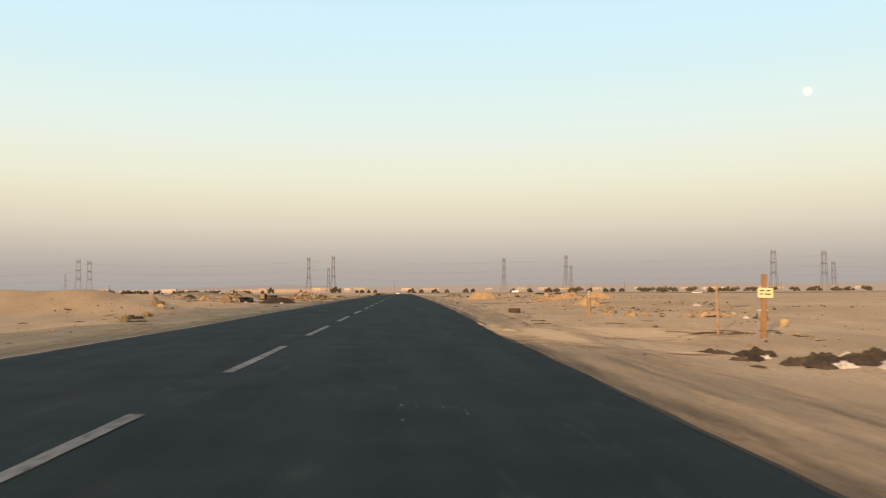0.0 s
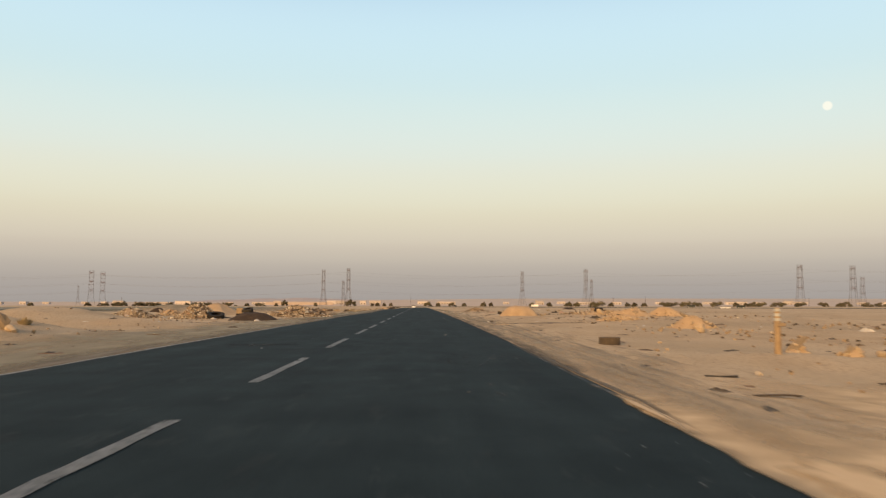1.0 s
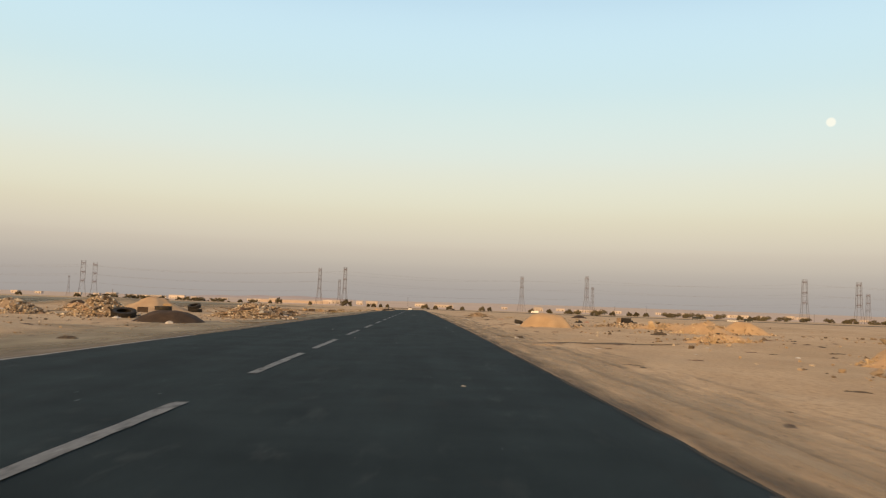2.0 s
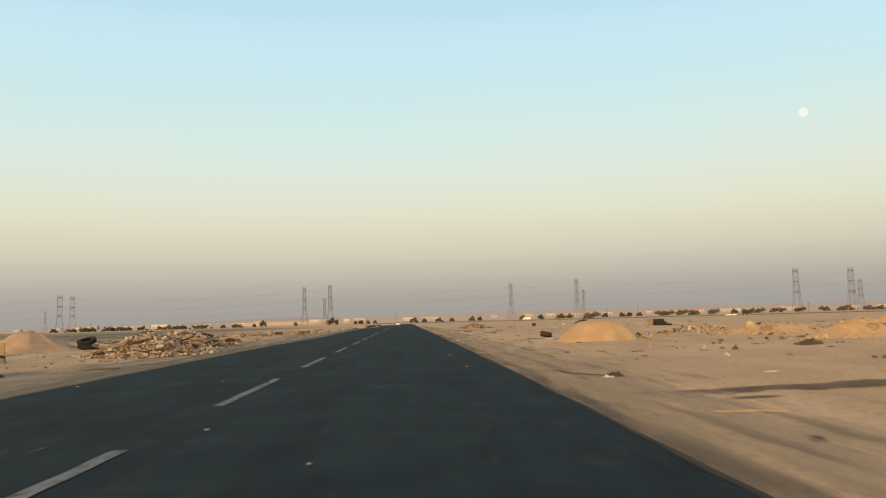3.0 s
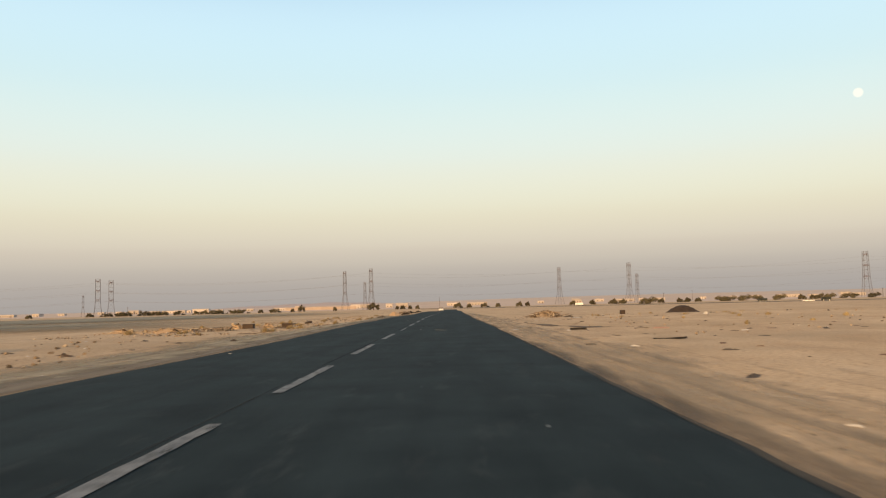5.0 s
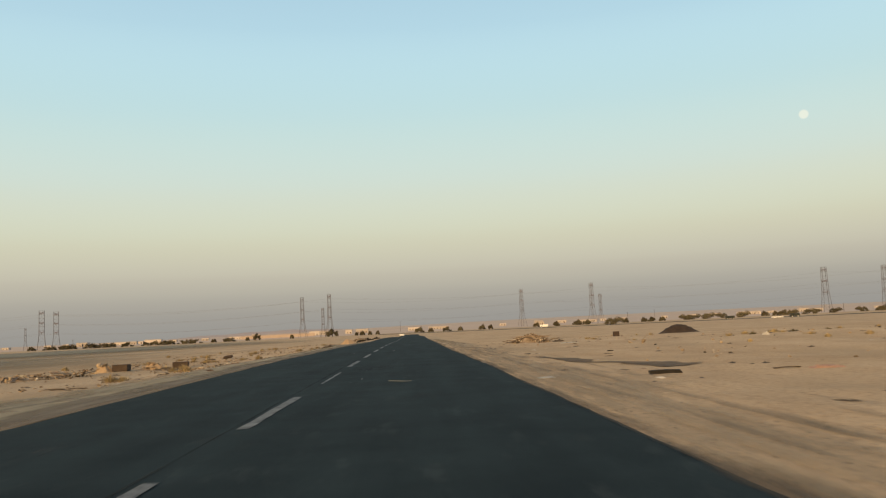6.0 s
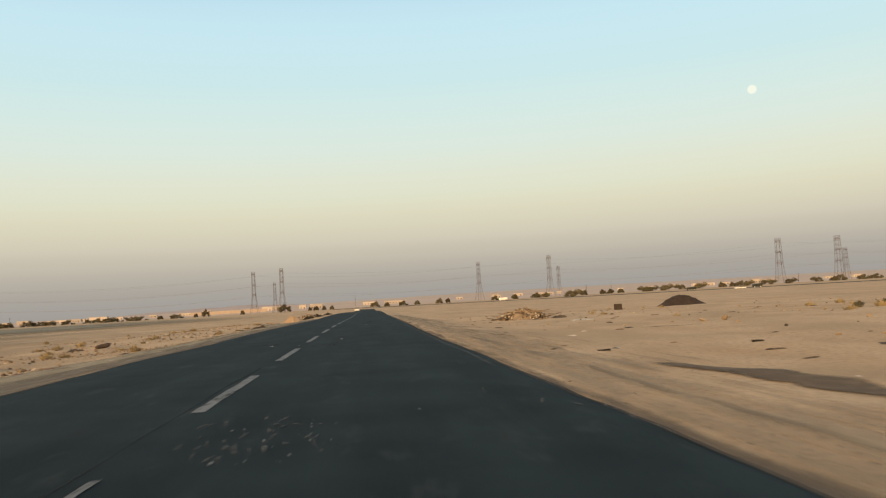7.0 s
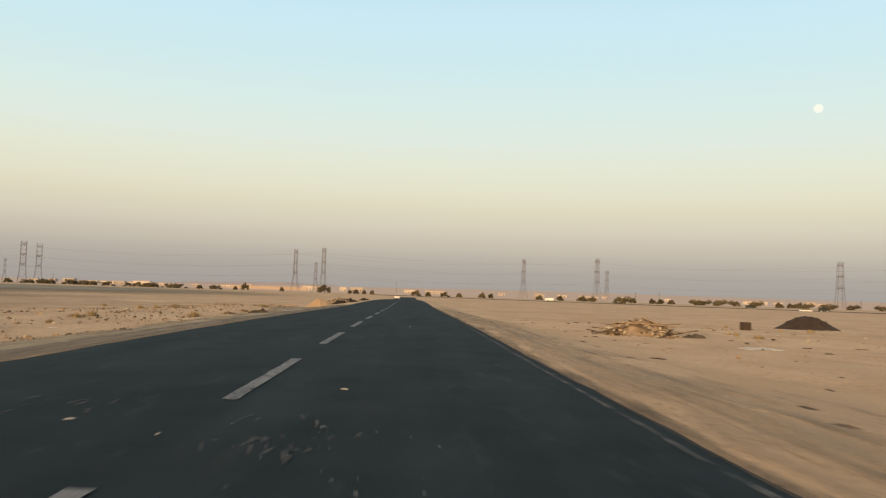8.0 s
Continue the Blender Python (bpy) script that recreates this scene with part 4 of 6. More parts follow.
def dark_trail(spine, seed):
    """A dark trail of uneven width on the sand, along a line of places and half widths."""
    verts, faces, cover = [], [], []
    rows = 5
    dense = [[a[i] + (b[i] - a[i]) * u / rows for i in range(3)] for a, b in zip(spine, spine[1:]) for u in range(rows)] + [list(spine[-1])]
    cols = (-1.0, -0.8, -0.5, 0.0, 0.5, 0.8, 1.0)
    for k, (x, y, w) in enumerate(dense):
        p, q = dense[max(0, k - 1)], dense[min(len(dense) - 1, k + 1)]
        along = Vector((q[0] - p[0], q[1] - p[1], 0)).normalized()
        end = smooth_step(0.0, 1.6, min(k, len(dense) - 1 - k) * 0.3)
        for c in cols:
            wide = w * (1 + 0.45 * noise.noise((k * 0.45, seed, c)))
            vx, vy = x - along.y * wide * c, y + along.x * wide * c
            verts.append((vx, vy, sheet_height(vx, vy) + 0.02))
            cover.append(end * 0.95 * (1 - abs(c) ** 3))
    n = len(cols)
    for j in range(len(dense) - 1):
        for i in range(n - 1):
            faces.append((j * n + i, (j + 1) * n + i, (j + 1) * n + i + 1, j * n + i + 1)[::-1])
    me = bpy.data.meshes.new("dark_patch")
    me.from_pydata(verts, [], faces)
    me.materials.append(DARKPATCH)
    me.polygons.foreach_set("use_smooth", [True] * len(me.polygons))
    set_cover(me, cover)
    return tagged(new("dark_patch", me), "dark trail across the sand", "stain", kind="structure")


edge_strip("gravel_shoulder", 1, -8, 236, 0.1, 3.0, SHOULDER, "strip of brown gravel and crumbled asphalt beside the road", 1.3, 0.014, full=0.40)
edge_strip("gravel_shoulder", -1, -8, 236, 0.3, 4.0, SHOULDER, "strip of brown gravel and crumbled asphalt beside the road", 6.1, 0.012, full=0.42)
edge_strip("crumbled_edge", 1, 31, 122, -0.16, 0.62, CRUMB, "crumbled dark brown asphalt rim beside the road", 11.3, 0.012, full=0.50, wave=0.07)
edge_strip("crumbled_edge", 1, 116, 236, -0.12, 0.34, CRUMB, "crumbled dark brown asphalt rim beside the road", 15.7, 0.012, full=0.44, wave=0.05)
edge_strip("crumbled_edge", 1, -8, 22, -0.15, 0.6, CRUMB, "crumbled dark brown asphalt rim beside the road", 14.1, 0.012, full=0.52, wave=0.08)
edge_strip("sand_drift", 1, 18, 32, -0.30, 0.9, DUST, "pale sand blown over the asphalt rim", 16.3, 0.016, full=0.66, wave=0.13, category="sand")
edge_strip("crumbled_edge", 1, 26, 42, 0.02, 0.20, CRUMB, "narrow dark ridge of crumbled asphalt along the rim", 17.9, 0.016, full=0.62, wave=0.03)
edge_strip("crumbled_edge", -1, -8, 236, -0.12, 1.5, GRIT, "dark grit and crumbled asphalt along the road edge", 12.9, 0.018, full=0.66)
outline_patch("sand_drift", 4.1, 22.5, 1.5, 6.5, DUST, "pale sheet of blown sand beside the asphalt", "sand", 1.1, 0.03, surface=top_surface)
outline_patch("sand_drift", 3.1, 24.4, 0.5, 1.3, DUST, "tongue of blown sand across the asphalt edge", "sand", 3.3, 0.034, surface=top_surface)
outline_patch("sand_drift", 2.6, 28.4, 0.10, 1.5, DUST, "tongue of blown sand across the asphalt edge", "sand", 6.3, 0.034, surface=top_surface)
outline_patch("sand_drift", 8.0, 28.0, 4.5, 7.0, DUST, "pale sheet of blown sand on the desert", "sand", 5.3, 0.012)
outline_patch("sand_drift", 14.5, 133.8, 2.2, 1.1, DUST, "pale sheet of blown sand on the desert", "sand", 9.3, 0.012)
outline_patch("sand_drift", 6.4, 18.2, 0.9, 0.4, DUST, "low pale swell of earth beside burnt rags", "sand", 7.3, 0.012, height=0.05)
outline_patch("dark_patch", 7.4, 68.4, 3.6, 0.5, DARKPATCH, "dark patch on the sand", "stain", 2.5, 0.012)
outline_patch("dark_patch", 5.3, 67.2, 0.6, 0.22, DARKPATCH, "dark patch on the sand", "stain", 3.5, 0.012)
dark_trail([(4.4, 146.4, 0.10), (4.9, 145.2, 0.45), (5.45, 143.7, 0.65), (5.65, 142.3, 0.6), (5.55, 141.1, 0.5), (6.0, 140.1, 0.65), (6.7, 139.2, 0.85), (7.2, 138.0, 0.95), (7.4, 136.7, 0.9), (7.1, 135.5, 0.55), (6.9, 134.8, 0.1)], 4.5)
# a shadow on the sand, drawn in as a dark sheet
outline_patch("dark_patch", 11.4, 162.6, 1.3, 0.6, DARKPATCH, "dark patch on the sand", "stain", 8.5, 0.012)
edge_strip("gravel_apron", -1, -8, 82, 0.25, 6.0, APRON, "flat grey gravel apron between road and sand", 8.8, 0.020, full=0.62)
edge_strip("gravel_apron", -1, 80, 236, 0.3, 3.6, APRON, "flat grey gravel apron between road and sand", 9.8, 0.016, full=0.75)
# thin grey sheets laid over the sand of the left plain
outline_patch("grey_plain", -110, 190, 104, 112, GREYPLAIN, "wide flat grey plain", "gravel", 13.0, 0.20, n=120, rings=50, ragged=0.12)
outline_patch("grey_plain", -38, 122, 20, 26, APRON, "flat grey ground behind dumped rubble", "gravel", 5.0, 0.06, n=80, rings=30, ragged=0.25, full=0.8)
outline_patch("grey_plain", -195, 450, 168, 310, GREYPLAIN, "wide flat grey plain", "gravel", 3.0, 0.28, n=120, rings=60, ragged=0.10)


def edge_line(y0, y1, seed, side=1, inset=0.30, half=0.04, full=0.36):
    """Faded white edge line, worn through in places."""
    bm = bmesh.new()
    rnd = random.Random(seed)
    y = y0
    while y < y1:
        run = rnd.uniform(2.0, 6.0)
        pts = []
        for i in range(13):
            yy = y + run * i / 12
            x = road_edges(yy)[1] - inset if side > 0 else road_edges(yy)[0] + inset
            z = road_height(yy) + 0.008 - edge_sag(inset + half)
            pts.append((bm.verts.new((x - half + rnd.uniform(-0.015, 0.015), yy, z)), bm.verts.new((x + half + rnd.uniform(-0.015, 0.015), yy, z))))
        for p, q in zip(pts, pts[1:]):
            bm.faces.new((p[0], p[1], q[1], q[0]))
        y += run + rnd.uniform(0.01, 0.06)
    ob = new("edge_line", to_mesh("edge_line", bm, WORN))
    set_cover(ob.data, [full] * len(ob.data.vertices))
    return tagged(ob, "faded broken white line along the asphalt edge", "road marking", kind="structure")


TRACKS = ((1, 0.7, 0.25, 0.22, 1), (1, 1.0, 0.3, 0.21, 0), (1, 1.45, 0.2, 0.20, 1), (1, 1.85, 0.35, 0.21, 0), (1, 2.35, 0.25, 0.17, 1), (1, 2.9, 0.35, 0.17, 0), (1, 3.7, 0.3, 0.12, 0),
          (-1, 1.3, 0.25, 0.18, 1), (-1, 1.7, 0.35, 0.24, 0), (-1, 2.4, 0.3, 0.18, 1), (-1, 3.0, 0.4, 0.21, 0))
for k_, (side_, a_, w_, full_, pale_) in enumerate(TRACKS):
    edge_strip("wheel_track", side_, -8 if side_ > 0 else 98, 232, a_, a_ + w_, DUST if pale_ else GRIT, "pale swept sand in a faint wheel track" if pale_ else "dark grit in a faint wheel track along the verge", 20.5 + 3.1 * k_, 0.018 + 0.001 * k_, category="track", full=full_, wave=0.14)
edge_line(146, 236, 5, half=0.04, full=0.22)
edge_line(26, 38, 6, 1, 0.12, 0.028, 0.24)
edge_line(-6, 64, 7, -1, 0.08, 0.055, 0.95)

# left side, tipped sand and rubble
soil_mound(-21.3, 102.0, 7.2, 9.0, 1.18, MOUND, "smooth cone of tipped orange sand beside the road", 3, flat=0.85)
rubble_heap(-23.6, 84.0, 4.4, 3.4, 0.95, 130, "low heap of pale broken masonry on sand", 21, core=DIRT, stone=0.15, size=(0.08, 0.36), chips=1500)
rubble_heap(-22.5, 90.5, 3.0, 2.4, 0.6, 40, "low heap of pale broken masonry on sand", 26, core=MOUND)
rubble_heap(-17.9, 82.8, 4.2, 3.4, 1.35, 120, "heap of orange stones and broken bricks on sand", 22, stone=0.5, planks=7, size=(0.08, 0.42), chips=1500)
rubble_heap(-11.4, 92.0, 5.4, 6.0, 1.12, 290, "wide heap of bricks, planks and masonry beside the road", 23, stone=0.15, bricks=0.15, planks=30, size=(0.07, 0.32), chips=5200)
rubble_heap(-13.7, 105.2, 5.8, 4.6, 1.05, 298, "heap of pale limestone blocks and rubble on sand", 24, stone=0.2, size=(0.12, 0.46), bricks=0.06, planks=6, chips=4200)
rubble_heap(-11.6, 99.8, 3.4, 2.8, 0.72, 110, "small heap of bricks and broken boards", 25, bricks=0.15, planks=6)
rubble_heap(-11.4, 108.4, 1.5, 1.1, 0.32, 30, "scattered broken boards and bricks on sand", 27, bricks=0.35, planks=7)
soil_mound(-12.5, 77.6, 4.2, 3.4, 0.60, DARKDIRT, "low mound of dark brown spoil beside the road", 5, flat=1.7, lump=0.06)
soil_mound(-27.4, 101.8, 2.6, 2.0, 0.6, DARKDIRT, "dark brown spoil mound on sand", 9, flat=1.1)
tyre(-16.2, 81.4, 0.66, 0.30, CHAR, "large black truck tyre lying tilted on sand", (15, 5, 0), 0.24)
tyre(-13.1, 78.4, 0.42, 0.22, RUBBER, "black tyre lying on a dark soil mound", lift=0.62)
tyre(-18.2, 102.4, 0.56, 0.27, CHAR, "black truck tyre lying flat beside rubble")
tyre(-18.3, 102.45, 0.52, 0.26, CHAR, "black tyre resting on another tyre", (17, -7, 0), 0.46)
tyre(-11.5, 103.0, 0.44, 0.24, CHAR, "black tyre lying against pale rubble", (14, 10, 10), 0.20)
soil_mound(-15.7, 118.2, 2.6, 1.9, 0.56, CHAR, "black dome of burnt rubber on sand", 6, flat=1.35, lump=0.05)
stone(-17.9, 120.0, 0.5, 8)
stone(-14.4, 46.6, 0.58, 5, "upright orange sandstone block on a sand ridge", 2.0)
stone(-14.0, 46.3, 0.5, 1, "pale orange sandstone block leaning on another", 1.1)
stone(-14.1, 46.4, 0.40, 4)
stone(-15.2, 46.5, 0.34, 5)
stone(-13.6, 47.0, 0.26, 6)
scrub(-12.2, 35.2, 0.7, 0.38, 240, "dry yellow scrub tuft on sand", 1)
scrub(-13.1, 41.0, 0.85, 0.36, 200, "dry yellow scrub tuft on sand", 2)
scrub(-14.9, 49.0, 0.8, 0.32, 200, "dry yellow scrub tuft on sand", 3)
rag(-13.0, 38.6, 1.0, 0.5, 0.22, CHAR, "dark crumpled cloth half buried in sand", 8)
loose_plank(-10.3, 30.9, 75, 2)
loose_plank(-10.2, 49.7, 80, 0)
loose_plank(-13.5, 54.2, 95, 1)
rag(-11.5, 34.7, 0.85, 0.35, 0.08, CHAR, "dark crumpled cloth half buried in sand", 9)
rag(-9.7, 59.6, 0.6, 0.4, 0.12, RAG, "dark crumpled cloth on the shoulder", 19)
for i, (x, y, s) in enumerate(((-14.3, 83.7, 0.42), (-11.7, 75.0, 0.34), (-11.4, 104.0, 0.40), (-10.6, 98.0, 0.5), (-11.2, 100.6, 0.55), (-12.9, 79.9, 0.3), (-15.9, 79.6, 0.35))):
    rag(x, y, s, s * 0.8, s * 0.42, PLASTIC, "crumpled white plastic bag on sand", 30 + i, "plastic_bag", "plastic bag", i * 40)
for x, y, turn, k in ((-9.3, 80.5, 88, 2), (-8.8, 82.8, 96, 2), (-10.2, 98.7, 84, 0), (-9.9, 101.5, 70, 1), (-14.2, 95.8, 40, 0), (-9.6, 88.4, 100, 1)):
    loose_plank(x, y, turn, k)


def broken_chair(x, y, turn):
    c = thing("broken_chair", "broken chair with a pale back panel on sand", "chair", pose(x, y, ground_height(x, y), 0, 0, turn))
    for nm, size, at, mat, lab in (("backrest", (0.50, 0.05, 0.55), (0, 0.24, 0.52), TANWOOD, "pale worn back panel"), ("seat", (0.56, 0.5, 0.08), (0, 0, 0.26), RAG, "dark torn seat")):
        bm = bmesh.new()
        box(bm, size, bevel=0.02)
        part(nm, bm, mat, c, lab, Matrix.Translation(at) @ Matrix.Rotation(-0.12, 4, "X"))
    for sx in (-0.25, 0.25):
        for sy in (-0.2, 0.2):
            bm = bmesh.new()
            beam(bm, (sx, sy, -0.04), (sx, sy, 0.24), 0.05)
            part("leg", bm, WOOD, c)
    return c


broken_chair(-15.7, 87.2, 12)


def broken_sofa(x, y, turn):
    c = thing("sofa", "broken black sofa tipped out on the sand", "sofa", pose(x, y, ground_height(x, y), 0, 0, turn))
    for nm, size, at, rx in (("seat", (1.35, 0.75, 0.26), (0, 0, 0.17), 0.04), ("backrest", (1.30, 0.22, 0.50), (0, 0.36, 0.44), -0.35), ("armrest", (0.20, 0.74, 0.42), (-0.74, 0, 0.24), 0.0),
                             ("armrest", (0.20, 0.74, 0.36), (0.76, 0.05, 0.18), 0.25), ("cushion", (0.56, 0.5, 0.16), (1.08, -0.22, 0.10), 0.12)):
        bm = bmesh.new()
        box(bm, size, bevel=0.06)
        part(nm, bm, CHAR, c, "", Matrix.Translation(at) @ Matrix.Rotation(rx, 4, "X"))
    return c


broken_sofa(26.3, 138.4, -9)
for i, (x, y, lift, w, m_, lab) in enumerate(((-11.75, 92.8, 0.86, 0.6, RAG, "dark torn cloth caught on a rubble heap"), (-10.7, 92.9, 0.62, 0.34, PLASTIC, "dirty white plastic caught on a rubble heap"), (-11.8, 90.6, 0.5, 0.6, RUST, "bent rusty sheet on a rubble heap"),
                                             (-10.5, 90.6, 0.36, 0.4, GREYPAPER, "torn grey paper sack on a rubble heap"), (-13.7, 104.4, 0.8, 0.45, GREYPAPER, "torn grey paper sack on a rubble heap"), (-9.6, 92.6, 0.2, 0.6, RAG, "dark torn cloth at the foot of rubble"))):
    single("torn_sheet", crumpled(w, w * 0.7, 0.26, 140 + i, 17, 1.4), m_, lab, "torn sheet", pose(x, y, ground_height(x, y) + lift, 6, 14, i * 60))


def white_pail(x, y, turn):
    c = thing("pail", "dented white plastic pail standing on sand", "pail", pose(x, y, ground_height(x, y) - 0.02, 4, -5, turn))
    part("body", lathe([(0.001, 0.0), (0.19, 0.0), (0.23, 0.44), (0.245, 0.45), (0.245, 0.48), (0.215, 0.48), (0.18, 0.02), (0.001, 0.02)], 20, False), PLASTIC, c, smooth=True)
    me = tube([(0.24 * math.cos(a), 0.10 * math.sin(a) - 0.2, 0.46 - 0.22 * math.sin(a)) for a in (0, 0.5, 1.05, 1.57, 2.1, 2.64, 3.14)], 0.006, 5)
    me.materials.append(STEEL)
    part("handle", me, None, c, "thin wire handle")
    return c


white_pail(15.6, 34.5, 30)


def dark_board(x, y, length, w, t, turn, label):
    """A thick split board with chipped ends, lying flat."""
    me = plank_mesh(length, w, t, int(x * 10))
    me.materials[0] = CHAR
    return single("board", me, None, label, "board", pose(x, y, sheet_height(x, y) + t * 0.4, 0, 0, turn), "dark boards on the sand")


dark_board(5.56, 33.8, 0.62, 0.06, 0.04, 84, "thin black bar lying on the sand")
dark_board(5.85, 132.6, 0.80, 0.18, 0.09, 88, "thick dark board lying on the sand")
dark_board(6.7, 119.6, 1.0, 0.09, 0.06, 86, "long dark split board lying on the sand")
dark_board(4.86, 149.9, 0.30, 0.08, 0.04, 92, "short dark stick lying on the sand")
dark_board(8.9, 150.5, 0.28, 0.08, 0.05, 85, "short dark stick lying on the sand")
dark_board(3.9, 117.7, 0.3, 0.06, 0.03, 84, "short dark stick lying on the sand")
rag(16.1, 35.9, 0.55, 0.4, 0.22, RAG, "dark crumpled cloth beside a white pail", 37)
rag(15.5, 36.0, 0.24, 0.2, 0.12, PLASTIC, "crumpled white plastic bag on sand", 38, "plastic_bag", "plastic bag")
rag(20.1, 54.7, 0.6, 0.4, 0.22, PLASTIC, "crumpled white plastic sheet on a sand rise", 39, "plastic_sheet", "plastic sheet")
rag(8.55, 27.5, 0.26, 0.16, 0.03, GREYPAPER, "flat pale plastic scrap on sand", 40, "plastic_scrap", "plastic")
stone(13.5, 37.4, 0.42, 3, "pale sandstone lump on sand")
stone(13.95, 37.2, 0.36, 6, "pale sandstone lump on sand")
rag(14.7, 37.8, 0.9, 0.3, 0.10, RAG, "dark flat cloth beside sandstone lumps", 41)
for x, y, turn, k in ((9.5, 27.4, 86, 0), (10.0, 26.8, 93, 2), (10.9, 26.4, 88, 2)):
    loose_plank(x, y, turn, k, "dark weathered board lying on the sand", 1.15)
rag(-9.9, 94.6, 1.7, 0.9, 0.22, PLASTIC, "torn pale plaster sheeting at the foot of rubble", 71, "plaster_sheet", "sheet", 10)
rag(-10.6, 95.4, 1.2, 0.7, 0.25, PLASTIC, "crumpled dirty white plastic sheet beside rubble", 72, "plastic_sheet", "plastic sheet", 60)
crate(-19.8, 94.8, 0.7, 0.5, 0.34, "dark wooden crate beside a sand cone", 20)

soil_mound(7.6, 99.5, 1.5, 1.2, 0.10, SAND, "small bump of sand under a tyre", 13)

# right side
def sign_post(x, y):
    s = thing("sign_post", "ochre wooden post with a small cream sign board", "sign", pose(x, y, ground_height(x, y), 0, 2, -8))
    bm = bmesh.new()
    box(bm, (0.15, 0.10, 2.1), Matrix.Translation((0, 0, 0.95)), 0.012)
    part("post", bm, OCHRE, s)
    bm = bmesh.new()
    box(bm, (0.46, 0.03, 0.31), bevel=0.006)
    b = part("sign_board", bm, BOARD, s, "cream painted board with faded writing", Matrix.Translation((0.02, -0.07, 1.42)))
    for i, (w, at, z) in enumerate(((0.15, -0.10, 0.07), (0.12, 0.09, 0.07), (0.10, -0.12, -0.04), (0.19, 0.07, -0.04))):
        bm = bmesh.new()
        box(bm, (w, 0.004, 0.045))
        part("text_bar", bm, INK, b, "faded dark writing", Matrix.Translation((at, -0.017, z)))
    bm = bmesh.new()
    box(bm, (0.20, 0.03, 0.22), bevel=0.01)
    part("cross_piece", bm, OCHRE, s, "short ochre board at the post's foot", Matrix.Translation((-0.02, -0.06, 0.62)))
    return s


def wooden_post(x, y, h, r, mat, label, knob=True, lean=(0, 0)):
    s = thing("wooden_post", label, "post", pose(x, y, ground_height(x, y), lean[0], lean[1], 20), "posts standing in the sand")
    part("shaft", lathe([(0.001, -0.15), (r * 1.1, -0.15), (r, h * 0.5), (r * 0.9, h), (0.001, h + 0.01)], 10, False), mat, s)
    if knob:
        for z in (0.05, 0.17, 0.29):
            part("painted_band", lathe([(r * 0.7, h - z - 0.035), (r * 1.06, h - z - 0.035), (r * 1.04, h - z + 0.035), (r * 0.7, h - z + 0.035)], 10), GREYPAPER, s, "pale painted band")
        bm = bmesh.new()
        box(bm, (r * 3.0, 0.05, 0.09), bevel=0.01)
        part("cross_piece", bm, mat, s, "short wooden cross piece", Matrix.Translation((0.03, -r - 0.02, h - 0.42)))
    return s


sign_post(11.05, 24.4)
wooden_post(10.45, 26.5, 1.72, 0.045, WOOD, "thin grey wooden post standing in sand", False, (0, -1))
wooden_post(8.93, 38.9, 1.16, 0.085, TANWOOD, "ochre wooden post with pale painted bands")
stone(14.2, 29.6, 0.6, 6, "orange sandstone block on sand", 0.9)
stone(16.5, 36.5, 0.8, 7, "orange sandstone block on sand", 1.0)
stone(12.4, 25.0, 0.42, 9, "flat yellow sandstone slab on sand", 0.5)
rag(9.0, 16.3, 1.7, 1.1, 0.19, RAG, "heap of black burnt rags and ash", 11)
rag(10.4, 17.1, 1.6, 0.9, 0.22, RAG, "black burnt rags on sand", 12)
for i, (x, y, s) in enumerate(((8.1, 16.4, 0.5), (7.6, 17.2, 0.4), (8.3, 15.6, 0.35), (9.9, 15.6, 0.6), (9.2, 17.4, 0.5), (10.9, 16.2, 0.5), (11.2, 17.6, 0.4), (7.1, 16.9, 0.3))):
    rag(x, y, s * 1.3, s * 0.8, s * 0.4, RAG, "scrap of burnt black rag on sand", 80 + i, turn=i * 50)
for i, (x, y, s) in enumerate(((9.9, 16.0, 0.25), (10.6, 15.9, 0.3), (8.0, 17.6, 0.2), (10.0, 17.8, 0.25))):
    rag(x, y, s * 1.3, s, s * 0.5, PLASTIC, "torn white plastic scrap among burnt rags", 90 + i, "plastic_scrap", "plastic", i * 70)
rag(8.0, 18.2, 0.9, 0.6, 0.2, RAG, "dark crumpled cloth on sand", 13)
rag(7.2, 18.6, 0.9, 0.4, 0.12, RAG, "dark crumpled cloth on sand", 14)
rag(9.5, 15.3, 0.5, 0.4, 0.2, PLASTIC, "torn white plastic sheet beside burnt rags", 17, "plastic_sheet", "plastic sheet")
rag(8.7, 15.6, 0.4, 0.4, 0.15, PLASTIC, "torn white plastic sheet beside burnt rags", 18, "plastic_sheet", "plastic sheet")
for x, y, turn, k in ((9.9, 27.0, 86, 2), (11.2, 27.6, 95, 0), (5.2, 30.6, 84, 1), (12.6, 27.4, 70, 1), (8.8, 33.4, 92, 0), (8.8, 132.3, 92, 1), (10.7, 101.2, 100, 1),
                      (6.6, 95.0, 88, 0), (18.0, 46.0, 80, 0), (22.0, 52.0, 96, 2)):
    loose_plank(x, y, turn, k, "dark weathered board lying on the sand")
tyre(6.04, 44.9, 0.34, 0.26, DUSTRUBBER, "dusty brown car tyre lying flat on the shoulder")
soil_mound(8.55, 90.5, 3.75, 3.6, 0.86, MOUND, "broad flat-topped mound of tipped orange sand", 7, flat=2.1, lump=0.10)
stone(10.55, 90.3, 0.56, 1, "pale round stone beside an orange mound")
stone(10.9, 90.6, 0.34, 2, "pale round stone beside an orange mound")
tyre(7.75, 99.4, 0.32, 0.24, RUBBER, "worn black tyre lying tilted on a low bump", (-8, 14, 0), 0.20)
